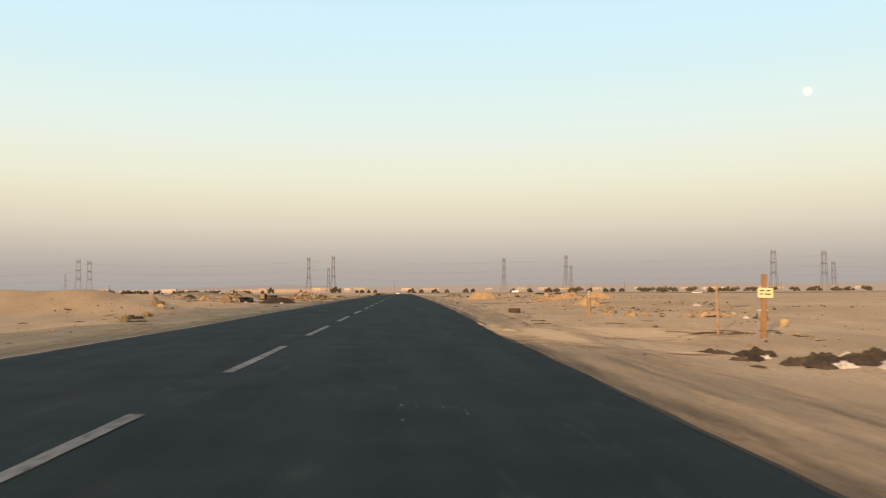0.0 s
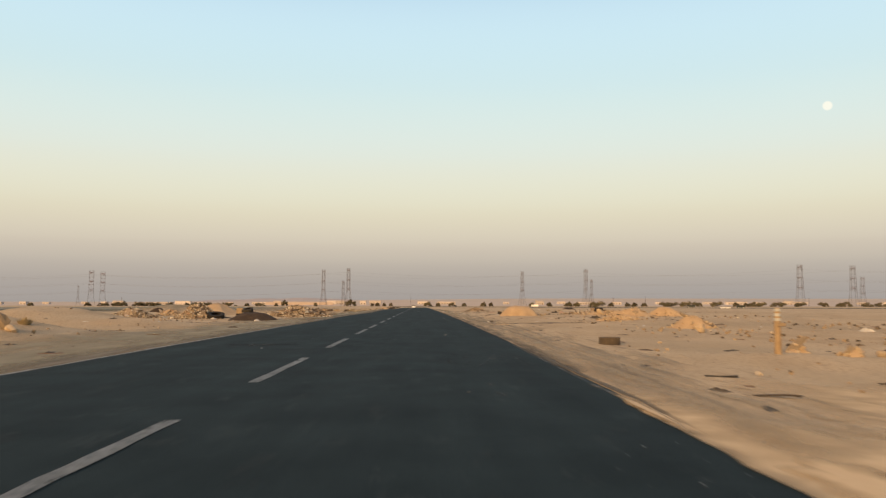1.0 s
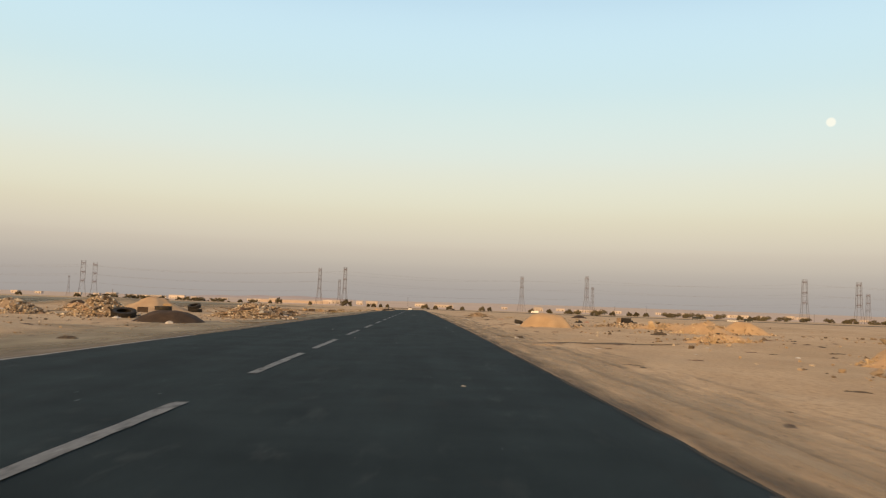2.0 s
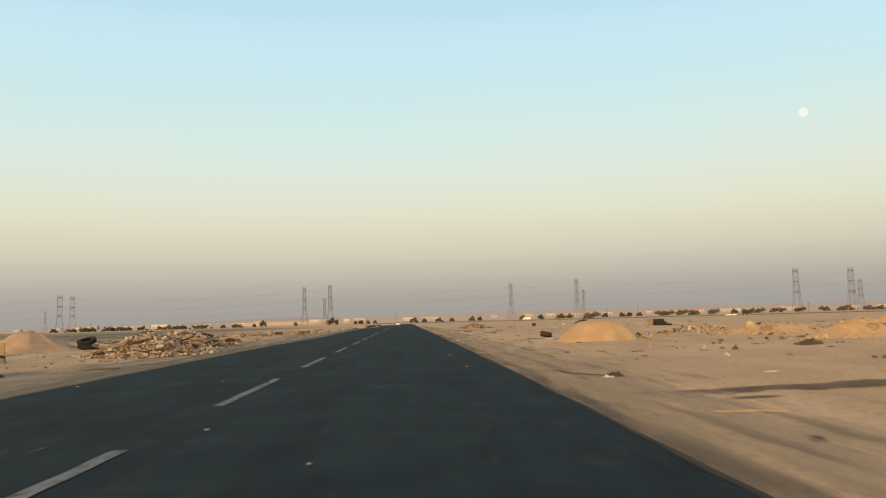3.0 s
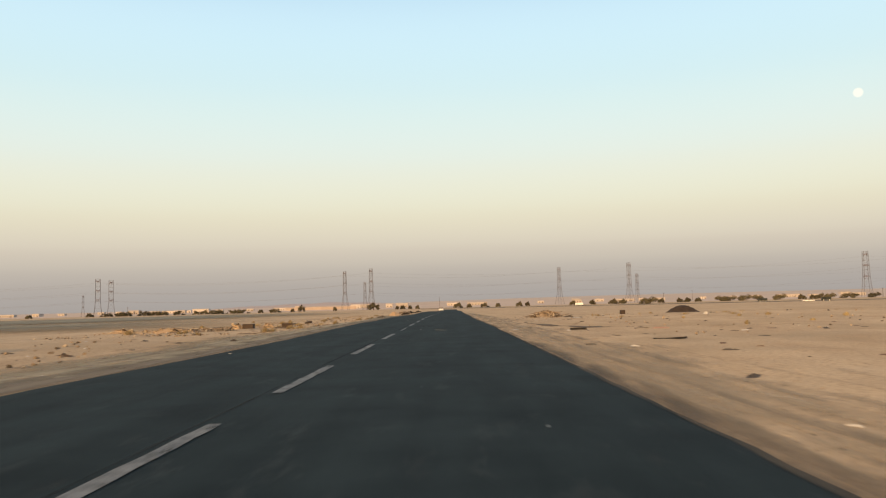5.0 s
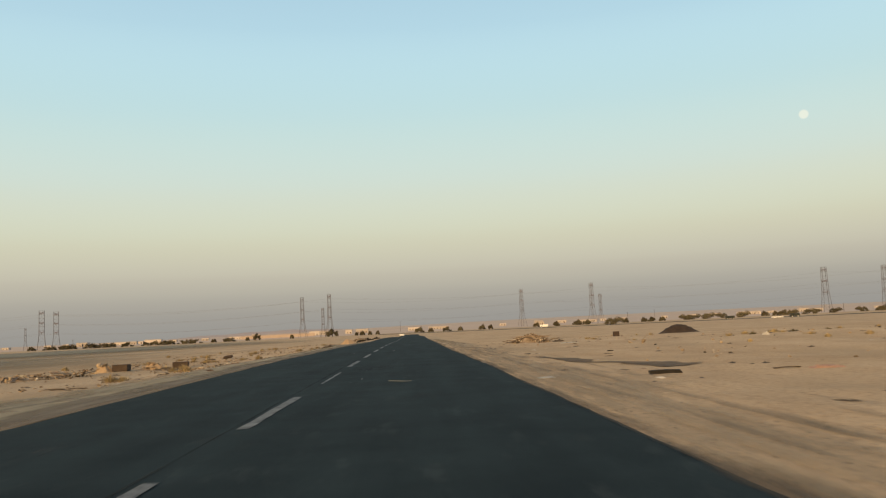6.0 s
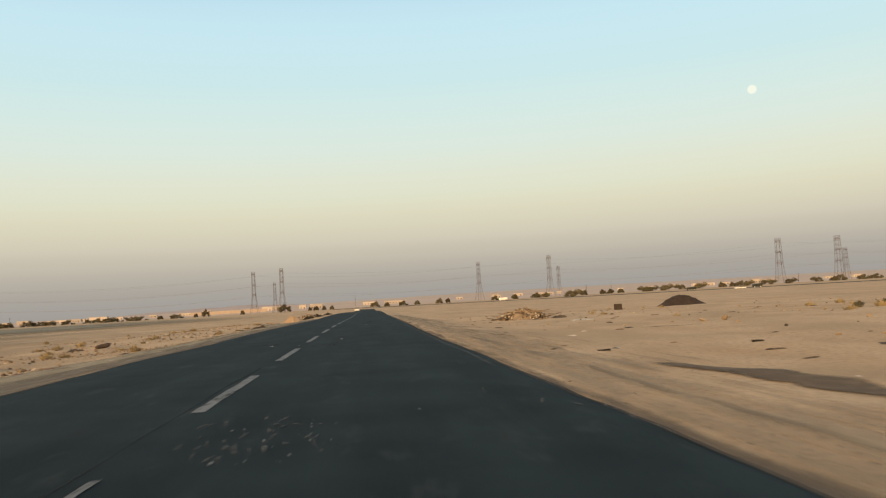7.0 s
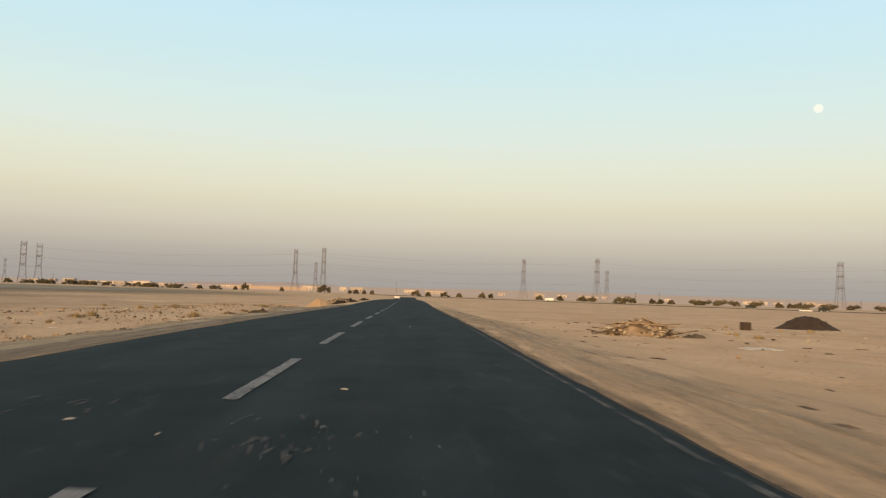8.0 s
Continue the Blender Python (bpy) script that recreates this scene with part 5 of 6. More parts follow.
rag(7.1, 95.2, 0.8, 0.3, 0.05, GREYPAPER, "torn pale plastic sheet flat on sand", 20, "plastic_sheet", "plastic sheet")
rag(16.7, 120.8, 0.85, 0.6, 0.36, CHAR, "black bin bag on sand", 21, "bin_bag", "bag")
rag(17.7, 121.4, 0.7, 0.5, 0.2, REDCLOTH, "crumpled red cloth beside a black bag", 22)
rag(4.85, 116.2, 0.26, 0.2, 0.05, PLASTIC, "small white plastic scrap on sand", 48, "plastic_scrap", "plastic")
rag(9.6, 131.9, 0.8, 0.4, 0.05, REDCLOTH, "faded red cloth flat on sand", 23)
crate(25.0, 137.0, 0.42, 0.4, 0.62, "tall pale wooden crate on sand", 12, WOOD)
rubble_heap(13.5, 58.8, 2.7, 1.9, 0.72, 46, "low heap of orange sandstone rubble", 36, stone=0.85, bricks=0.0, planks=1)
rubble_heap(10.2, 40.6, 0.75, 0.6, 0.20, 14, "small heap of yellow sandstone beside a post", 37, stone=1.0, bricks=0.0, planks=0, size=(0.12, 0.34))
rubble_heap(11.15, 39.5, 0.70, 0.55, 0.24, 14, "small heap of yellow sandstone lumps", 49, stone=1.0, bricks=0.0, planks=0, size=(0.14, 0.42))
stone(11.85, 39.2, 0.40, 4, "pale sandstone lump on sand")
rubble_heap(15.0, 39.0, 3.0, 1.2, 0.26, 26, "thin row of orange sandstone rubble", 38, stone=0.9, bricks=0.0, planks=0, size=(0.12, 0.36))
stone(11.95, 53.2, 0.92, 2, "round orange sandstone boulder on sand")
stone(11.0, 55.9, 0.36, 3)
rubble_heap(17.3, 85.4, 4.2, 2.6, 0.8, 60, "heap of large orange sandstone blocks on sand", 32, stone=0.8, bricks=0.0, planks=1, size=(0.2, 0.7))
rubble_heap(12.6, 70.0, 3.0, 1.6, 0.36, 40, "low row of orange sandstone rubble", 39, stone=0.9, bricks=0.0, planks=0)
rubble_heap(16.4, 99.0, 5.2, 3.2, 0.30, 46, "low scatter of pale broken masonry beside a sand mound", 29, stone=0.1, bricks=0.04, planks=1, size=(0.10, 0.34), core=MOUND)
rubble_heap(17.6, 93.0, 6.4, 2.6, 0.5, 70, "scattered row of orange sandstone rubble", 33, stone=0.8, bricks=0.0, planks=2)
rubble_heap(21.4, 89.5, 4.4, 2.4, 0.95, 55, "low heap of orange sandstone rubble", 34, stone=0.8, bricks=0.0, planks=0)
stone(16.35, 92.4, 0.8, 5, "upright slab of orange sandstone", 1.5)
rag(13.5, 81.6, 0.9, 0.5, 0.24, RAG, "black cloth heap on sand", 15)
rubble_heap(11.2, 192.5, 4.4, 3.0, 1.0, 90, "heap of broken planks and masonry on sand", 35, bricks=0.05, planks=44, stone=0.3)
crate(24.3, 210.0, 0.62, 0.5, 0.58, "dark brown wooden crate on sand", 10)
soil_mound(38.0, 227.8, 7.0, 5.6, 1.28, DARKDIRT, "dark brown spoil mound on open desert", 8, flat=1.25, lump=0.08)
stone(13.9, 165.4, 0.50, 1, "pale orange limestone boulder on sand")
stone(14.6, 164.7, 0.42, 6, "pale orange limestone boulder on sand")
rag(13.2, 182.4, 1.5, 1.0, 0.06, GREYPAPER, "pale torn sheet lying flat on the sand", 141, "torn_sheet", "sheet")
rag(20.3, 159.2, 0.36, 0.3, 0.26, PLASTIC, "crumpled white plastic bag on sand", 142, "plastic_bag", "plastic bag")
crate(-13.45, 158.4, 0.82, 0.45, 0.34, "brown slatted crate on sand", 8)
crate(-16.15, 156.8, 0.84, 0.45, 0.32, "brown slatted crate beside orange stones", -6)
rubble_heap(-15.0, 158.4, 1.4, 1.0, 0.45, 14, "small heap of yellow sandstone", 40, stone=1.0, bricks=0, planks=0, size=(0.25, 0.5))
rubble_heap(-17.1, 156.9, 1.2, 1.0, 0.45, 12, "small heap of orange sandstone", 41, stone=1.0, bricks=0, planks=0, size=(0.25, 0.5))
for x, y, turn, k in ((-11.1, 138.0, 80, 0), (-11.9, 139.0, 95, 1), (-10.8, 138.2, 70, 1), (-12.4, 154.0, 84, 0)):
    loose_plank(x, y, turn, k, "dark weathered board lying on the sand")
rubble_heap(-19.4, 149.0, 4.4, 1.6, 0.3, 34, "thin row of orange sandstone rubble", 42, stone=0.9, bricks=0, planks=3, size=(0.12, 0.4))
rubble_heap(-17.6, 150.0, 1.5, 6.5, 0.26, 70, "long low row of broken boards and sandstone on sand", 47, stone=0.5, bricks=0.05, planks=14, size=(0.10, 0.34), core=MOUND, turn=-24)
rubble_heap(-22.5, 148.5, 3.0, 1.4, 0.3, 24, "thin row of orange sandstone rubble", 43, stone=0.9, bricks=0, planks=2, size=(0.12, 0.4))
rubble_heap(-10.4, 262.0, 4.6, 9.0, 0.9, 60, "low heap of dark boards and rubble beside the road", 46, stone=0.3, bricks=0.1, planks=14, size=(0.2, 0.5))
for i, (x, y, w) in enumerate(((-9.4, 250.0, 1.8), (-9.0, 262.0, 2.4), (-9.8, 274.0, 2.2), (-12.4, 258.0, 1.6), (-8.7, 292.0, 2.6))):
    rag(x, y, w, 0.9, 0.5, CHAR, "dark torn sheeting heaped beside the road", 130 + i, "torn_sheeting", "sheeting", i * 35)
rag(13.9, 192.0, 1.1, 0.7, 0.3, RAG, "dark torn cloth beside a heap of planks", 29)
soil_mound(-10.9, 242.0, 3.4, 5.0, 0.9, MOUND, "hump of tipped orange sand beside the road", 103, flat=1.1, lump=0.3)
soil_mound(-12.2, 228.0, 3.0, 4.4, 0.45, MOUND, "low hump of tipped orange sand beside the road", 104, flat=1.1, lump=0.4)
rag(-13.4, 155.6, 1.5, 0.5, 0.14, RAG, "flat dark torn cloth on sand", 16)
rag(-8.9, 126.2, 0.34, 0.24, 0.12, RAG, "small dark cloth on the shoulder", 36)
loose_plank(-10.9, 148.6, 84, 2)
rag(-16.4, 176.6, 0.9, 0.6, 0.16, RAG, "dark torn cloth on the sand", 25)
rag(-9.3, 197.0, 1.3, 0.7, 0.22, RAG, "dark cloth on the shoulder", 26)
cushion_bm = bmesh.new()
box(cushion_bm, (0.74, 0.42, 0.36), bevel=0.10)
bmesh.ops.subdivide_edges(cushion_bm, edges=[e for e in cushion_bm.edges if e.calc_length() > 0.12], cuts=3, use_grid_fill=True)
for v in cushion_bm.verts:
    v.co *= 1 + 0.16 * noise.noise(v.co * 5.0)
single("cushion", cushion_bm, CARTON, "flat dark brown cushion lying on sand", "cushion", pose(-15.1, 177.0, ground_height(-15.1, 177.0) + 0.13, 6, -10, 25) @ Matrix.Diagonal((1.0, 0.8, 0.62, 1)))
for i, (x, y, w) in enumerate(((26, 171, 1.2), (24.4, 170.6, 0.9), (29, 183, 1.0), (31, 178, 1.3), (33, 186, 1.1), (28, 176, 0.8), (36, 180, 1.2), (30.5, 171.5, 0.9))):
    scrub(x, y, w, 0.4, 150, "dusty green desert scrub on sand", 20 + i, LEAF if i % 2 else DRY)
rnd = random.Random(31)
for i in range(46):
    x, y = -10.5 - abs(rnd.gauss(0, 6)), rnd.uniform(140, 228)
    scrub(x, y, rnd.uniform(0.5, 1.5), rnd.uniform(0.18, 0.40), 90, "dry yellow scrub tuft on sand", 300 + i)
for i in range(26):
    x, y = 14 + abs(rnd.gauss(0, 14)), rnd.uniform(120, 226)
    scrub(x, y, rnd.uniform(0.4, 1.2), rnd.uniform(0.15, 0.32), 70, "dry yellow scrub tuft on sand", 400 + i)
rubber_line = tube([(x, y, ground_height(x, y) + 0.03) for x, y in ((3.62, 74.2), (3.70, 73.4), (3.82, 72.85), (4.0, 72.5), (4.2, 72.25), (4.42, 72.05))], 0.009, 6)
rubber_line.materials.append(RUBBER)
tagged(new("rubber_hose", rubber_line), "thin black rubber hose lying in curves on sand", "hose")
rag(4.46, 71.95, 0.42, 0.3, 0.12, RAG, "dark torn rag at the end of a hose", 46)
rag(4.28, 71.75, 0.24, 0.18, 0.06, PLASTIC, "small white plastic scrap beside a dark rag", 47, "plastic_scrap", "plastic")
loose_plank(4.25, 72.15, 74, 2, "thin dark stick lying on the sand", 0.5)
rag(2.8, 132.0, 0.46, 0.38, 0.02, GREYPAPER, "flat sheet of white paper beside the asphalt", 27, "paper_sheet", "paper")


single("plank", plank_mesh(1.3, 0.05, 0.03, 9), None, "thin weathered stick lying on the sand", "stick", pose(4.5, 65.6, sheet_height(4.5, 65.6) + 0.02, 0, 0, 62) @ Matrix.Diagonal((0.7, 0.7, 0.7, 1)))

# litter that can be told apart: scraps, bags and stones strewn over the sand
PAPER_BIT = to_mesh("scrap", crumpled(0.34, 0.24, 0.10, 59), GREYPAPER)
SCRAPS = [to_mesh("scrap", crumpled(0.34, 0.24, 0.10, 60 + i), m_) for i, m_ in enumerate((RAG, RAG, PLASTIC, CARTON, RUST, PLASTIC))]
KINDS = [("dark torn cloth scrap on sand", "cloth"), ("dark torn cloth scrap on sand", "cloth"), ("small white plastic scrap on sand", "plastic"), ("torn brown carton on sand", "carton"), ("bent rusty sheet scrap on sand", "scrap metal"), ("white plastic scrap on sand", "plastic")]
rnd = random.Random(77)
drift_verts, drift_faces, drift_kinds = [], [], []
for i in range(560):
    left = i % 3 == 0
    y = rnd.uniform(14, 226)
    le, re = road_edges(y)
    x = le - 1.0 - abs(rnd.gauss(0, 7)) if left else re + 1.2 + abs(rnd.gauss(0, 13))
    k = rnd.choice((0, 1, 0, 1, 3, 4, 3, 4, 2, 5))
    s = rnd.uniform(0.22, 0.85) * (1 + 0.012 * abs(x)) * (0.6 if k in (2, 5) else 1.0)
    m = pose(x, y, ground_height(x, y) + 0.004, 0, 0, rnd.uniform(0, 360)) @ Matrix.Diagonal((s * rnd.uniform(0.8, 2.6), s, s * rnd.uniform(0.25, 0.7), 1))
    if i < 270:
        single("litter_scrap", SCRAPS[k], None, *KINDS[k], m, "litter on the desert sand")
    else:
        base = len(drift_verts)
        drift_verts += [tuple(m @ v.co) for v in SCRAPS[k].vertices]
        drift_faces += [tuple(base + j for j in p.vertices) for p in SCRAPS[k].polygons]
        drift_kinds += [k] * len(SCRAPS[k].polygons)
drift = bpy.data.meshes.new("strewn_litter")
drift.from_pydata(drift_verts, [], drift_faces)
for sc in SCRAPS:
    drift.materials.append(sc.materials[0])
drift.polygons.foreach_set("material_index", drift_kinds)
tagged(new("strewn_litter", drift), "scattered rags, cartons and plastic scraps on sand", "litter", kind="stuff")
for i in range(70):
    left = i % 3 == 0
    y = rnd.uniform(20, 226)
    le, re = road_edges(y)
    x = le - 3.0 - abs(rnd.gauss(0, 7)) if left else re + 4.5 + abs(rnd.gauss(0, 12))
    stone(x, y, rnd.uniform(0.08, 0.22), 200 + i, "small orange sandstone lump on sand", rnd.uniform(0.6, 1.0), group="sandstone lumps on the desert sand")


def rubble_scatter(x0, x1, y0, y1, count, size, seed, label):
    """Broken stone too strewn to count: rough chips lying on the sand in loose drifts."""
    rnd = random.Random(seed)
    verts, faces = [], []
    made = 0
    while made < count:
        x, y = rnd.uniform(x0, x1), rnd.uniform(y0, y1)
        if noise.noise((x * 0.25, y * 0.12, seed)) + 0.3 * noise.noise((x, y * 0.5, seed)) < rnd.uniform(-0.25, 0.45):
            continue
        made += 1
        s = rnd.uniform(*size) * rnd.choice((0.5, 0.7, 1, 1, 1.5))
        c = Vector((x, y, ground_height(x, y) + s * 0.15))
        turn = Euler((rnd.uniform(-0.6, 0.6), rnd.uniform(-0.6, 0.6), rnd.uniform(0, 6))).to_matrix()
        k = len(verts)
        for z in (-1, 1):
            for u, v in ((-1, -1), (1, -1), (1, 1), (-1, 1)):
                verts.append(tuple(c + turn @ Vector((u * rnd.uniform(0.5, 1.2), v * rnd.uniform(0.5, 1.1), z * rnd.uniform(0.3, 0.9))) * s * 0.5))
        for f in ((0, 3, 2, 1), (4, 5, 6, 7), (0, 1, 5, 4), (1, 2, 6, 5), (2, 3, 7, 6), (3, 0, 4, 7)):
            faces.append(tuple(k + i for i in f))
    me = bpy.data.meshes.new("rubble_scatter")
    me.from_pydata(verts, [], faces)
    me.materials.append(STRAY)
    return tagged(new("rubble_scatter", me), label, "rubble", kind="stuff")


rubble_scatter(-24, -10.0, 138, 250, 4200, (0.02, 0.10), 61, "strewn orange sandstone rubble and chips on sand")
rubble_scatter(-26, -10, 72, 126, 800, (0.03, 0.11), 62, "strewn pale masonry chips round rubble heaps")
rubble_scatter(9, 26, 44, 104, 800, (0.03, 0.14), 63, "strewn orange sandstone rubble and chips on sand")
rubble_scatter(8, 40, 105, 230, 600, (0.03, 0.12), 64, "strewn sandstone chips and litter on open sand")
rubble_scatter(5, 22, 14, 44, 300, (0.02, 0.08), 65, "strewn small stones on open sand")
rubble_scatter(-22, -9, 20, 72, 300, (0.02, 0.08), 66, "strewn small stones on open sand")


def pebbles():
    """Gravel too fine to count: thousands of small chips, thicker near the asphalt."""
    rnd = random.Random(5)
    verts, faces = [], []
    for i in range(12000):
        y = rnd.uniform(3, 200)
        le, re = road_edges(y)
        d = abs(rnd.gauss(0, 1))
        x = re - 0.1 + d * 1.5 if rnd.random() < 0.6 else le + 0.1 - d * 1.5
        s = rnd.uniform(0.008, 0.024) * rnd.choice((1, 1, 1, 1.8))
        z = top_surface(x, y)
        a = rnd.uniform(0, 6.3)
        k = len(verts)
        for j in range(3):
            verts.append((x + s * math.cos(a + j * 2.1) * rnd.uniform(0.7, 1.4), y + s * math.sin(a + j * 2.1) * rnd.uniform(0.7, 1.4), z - 0.004))
        verts.append((x + s * rnd.uniform(-0.3, 0.3), y + s * rnd.uniform(-0.3, 0.3), z + s * rnd.uniform(0.15, 0.4)))
        faces += [(k, k + 1, k + 3), (k + 1, k + 2, k + 3), (k + 2, k, k + 3)]
    me = bpy.data.meshes.new("gravel")
    me.from_pydata(verts, [], faces)
    me.materials.append(RUBBLE)
    return tagged(new("gravel", me), "fine brown and grey gravel along the shoulders", "gravel", kind="stuff")


pebbles()


def road_flakes():
    """Dried mud, paper bits and asphalt chips strewn on the carriageway."""
    rnd = random.Random(9)
    verts, faces = [], []
    spots = [(1.6, 36.5, 0.9, 2.2, 90), (1.9, 23.5, 0.8, 2.6, 90), (-1.3, 139.4, 0.9, 1.8, 80), (-1.4, 157.6, 0.9, 2.2, 80), (0.2, 8.0, 0.6, 0.9, 30), (-5.0, 47.0, 1.6, 2.5, 40), (1.0, 52.0, 0.9, 4.0, 30),
             (-5.2, 92.0, 1.6, 9.0, 40), (1.2, 84.0, 0.9, 10.0, 40), (-0.6, 133.0, 0.9, 2.0, 30), (0.0, 110.0, 2.0, 40.0, 60)]
    for cx, cy, sx, sy, n in spots:
        for _ in range(n // 3):
            x, y = rnd.gauss(cx, sx * 0.5), rnd.gauss(cy, sy * 0.5)
            s, a = rnd.uniform(0.005, 0.013) * rnd.choice((1, 1, 1, 2)), rnd.uniform(0, 6.3)
            z = road_height(y) + 0.006
            k = len(verts)
            for j in range(5):
                verts.append((x + s * math.cos(a + j * 1.257) * rnd.uniform(0.5, 1.5), y + s * 2.4 * math.sin(a + j * 1.257) * rnd.uniform(0.5, 1.5), z))
            verts.append((x, y, z + s * 0.08))
            faces += [(k + j, k + (j + 1) % 5, k + 5) for j in range(5)]
    me = bpy.data.meshes.new("road_flakes")
    me.from_pydata(verts, [], faces)
    me.materials.append(MUDCHIP)
    return tagged(new("road_flakes", me), "pale dried mud flakes and chips on dark asphalt", "road debris", kind="stuff")


road_flakes()


def mud_smears(cx, cy, sx, sy, count, seed):
    """A cluster of small smears of dried mud, each a ragged film drawn out along the road."""
    rnd = random.Random(seed)
    verts, faces, cover = [], [], []
    for _ in range(count):
        x0, y0 = cx + rnd.uniform(-1, 1) * sx, cy + rnd.uniform(-1, 1) * sy
        rx, ry, lean = rnd.uniform(0.02, 0.065), rnd.uniform(0.08, 0.36), rnd.uniform(-0.3, 0.3)
        base = len(verts)
        full = rnd.uniform(0.24, 0.50)
        verts.append((x0, y0, road_height(y0) + 0.009))
        cover.append(full)
        for r in (0.5, 1.0):
            for i in range(12):
                t = 2 * math.pi * i / 12
                k = r * (1 + 0.55 * noise.noise((math.cos(t) * 2, math.sin(t) * 2, seed + x0)))
                dx, dy = rx * k * math.cos(t), ry * k * math.sin(t)
                verts.append((x0 + dx + dy * lean, y0 + dy, road_height(y0 + dy) + (0.009 if r < 1 else 0.004)))
                cover.append(full * (0.7 if r < 1 else 0.0))
        for i in range(12):
            j = (i + 1) % 12
            faces.append((base, base + 1 + i, base + 1 + j))
            faces.append((base + 1 + i, base + 13 + i, base + 13 + j, base + 1 + j))
    me = bpy.data.meshes.new("mud_smears")
    me.from_pydata(verts, [], faces)
    me.materials.append(MUD)
    set_cover(me, cover)
    return tagged(new("mud_smears", me), "small smears of dried grey mud on dark asphalt", "mud", kind="structure")


outline_patch("tar_patch", -4.9, 42.7, 1.3, 1.1, BITUMEN, "worn black tar patch on the asphalt", "road patch", 6.7, 0.006, surface=top_surface, full=0.42)
for i, spot in enumerate(((1.3, 36.6, 0.85, 1.7, 40), (1.3, 20.2, 0.45, 1.9, 16), (0.75, 30.4, 0.3, 0.8, 5), (-1.7, 139.8, 0.75, 1.3, 44), (1.5, 140.6, 0.6, 1.8, 9), (-1.8, 157.8, 0.6, 1.0, 26),
                          (1.15, 110.3, 0.35, 0.9, 9), (-5.0, 42.8, 1.1, 1.2, 26), (-4.0, 64.5, 0.5, 0.8, 5), (-3.6, 82.2, 0.6, 0.9, 6), (-4.15, 159.1, 0.5, 0.5, 14), (-4.9, 122.9, 0.4, 0.6, 7), (0.8, 84.0, 0.6, 3.0, 6))):
    mud_smears(*spot, 50 + i)
single("plank", plank_mesh(1.1, 0.16, 0.03, 6), None, "splintered grey slat lying on the asphalt", "plank", pose(-0.7, 132.4, 0.02, 0, 0, 88) @ Matrix.Diagonal((0.32, 0.5, 0.7, 1))).data.materials[0] = MUDCHIP
for i, (x, y, s) in enumerate(((1.57, 82.3, 0.30), (1.69, 75.97, 0.26), (2.29, 85.5, 0.22), (-2.18, 65.3, 0.24), (-0.65, 62.75, 0.18), (-6.9, 73.2, 0.34), (-3.85, 73.4, 0.24), (-1.57, 160.9, 0.30), (-3.74, 158.3, 0.30),
                               (-2.8, 157.7, 0.20), (-0.78, 178.9, 0.3), (-6.37, 116.7, 0.34), (-4.44, 40.7, 0.26), (-1.72, 134.0, 0.24), (0.8, 49.6, 0.26))):
    single("litter_scrap", PAPER_BIT, None, "small dirty white paper scrap on dark asphalt", "paper", pose(x, y, road_height(y) + 0.012, 0, 0, 50 * i) @ Matrix.Diagonal((s * 0.9, s * 0.6, s * 0.3, 1)), "paper scraps on the road")


def road_seam(x0, y0, y1):
    """The joint between two strips of asphalt: a thin uneven line of bitumen."""
    bm = bmesh.new()
    last = None
    y = y0
    while y < y1:
        x = x0 + 0.05 * noise.noise((y * 0.3, 5.0, 2.0))
        w = 0.02 + 0.02 * noise.noise((y * 0.9, 8.0, 1.0))
        pair = (bm.verts.new((x - w, y, road_height(y) + 0.007)), bm.verts.new((x + w, y, road_height(y) + 0.007)))
        if last:
            bm.faces.new((last[0], last[1], pair[1], pair[0]))
        last = pair
        y += 0.5
    ob = new("road_seam", to_mesh("road_seam", bm, BITUMEN))
    set_cover(ob.data, [0.34] * len(ob.data.vertices))
    return tagged(ob, "thin dark bitumen joint between two strips of asphalt", "road seam", kind="structure")


road_seam(-2.88, 90, 150)

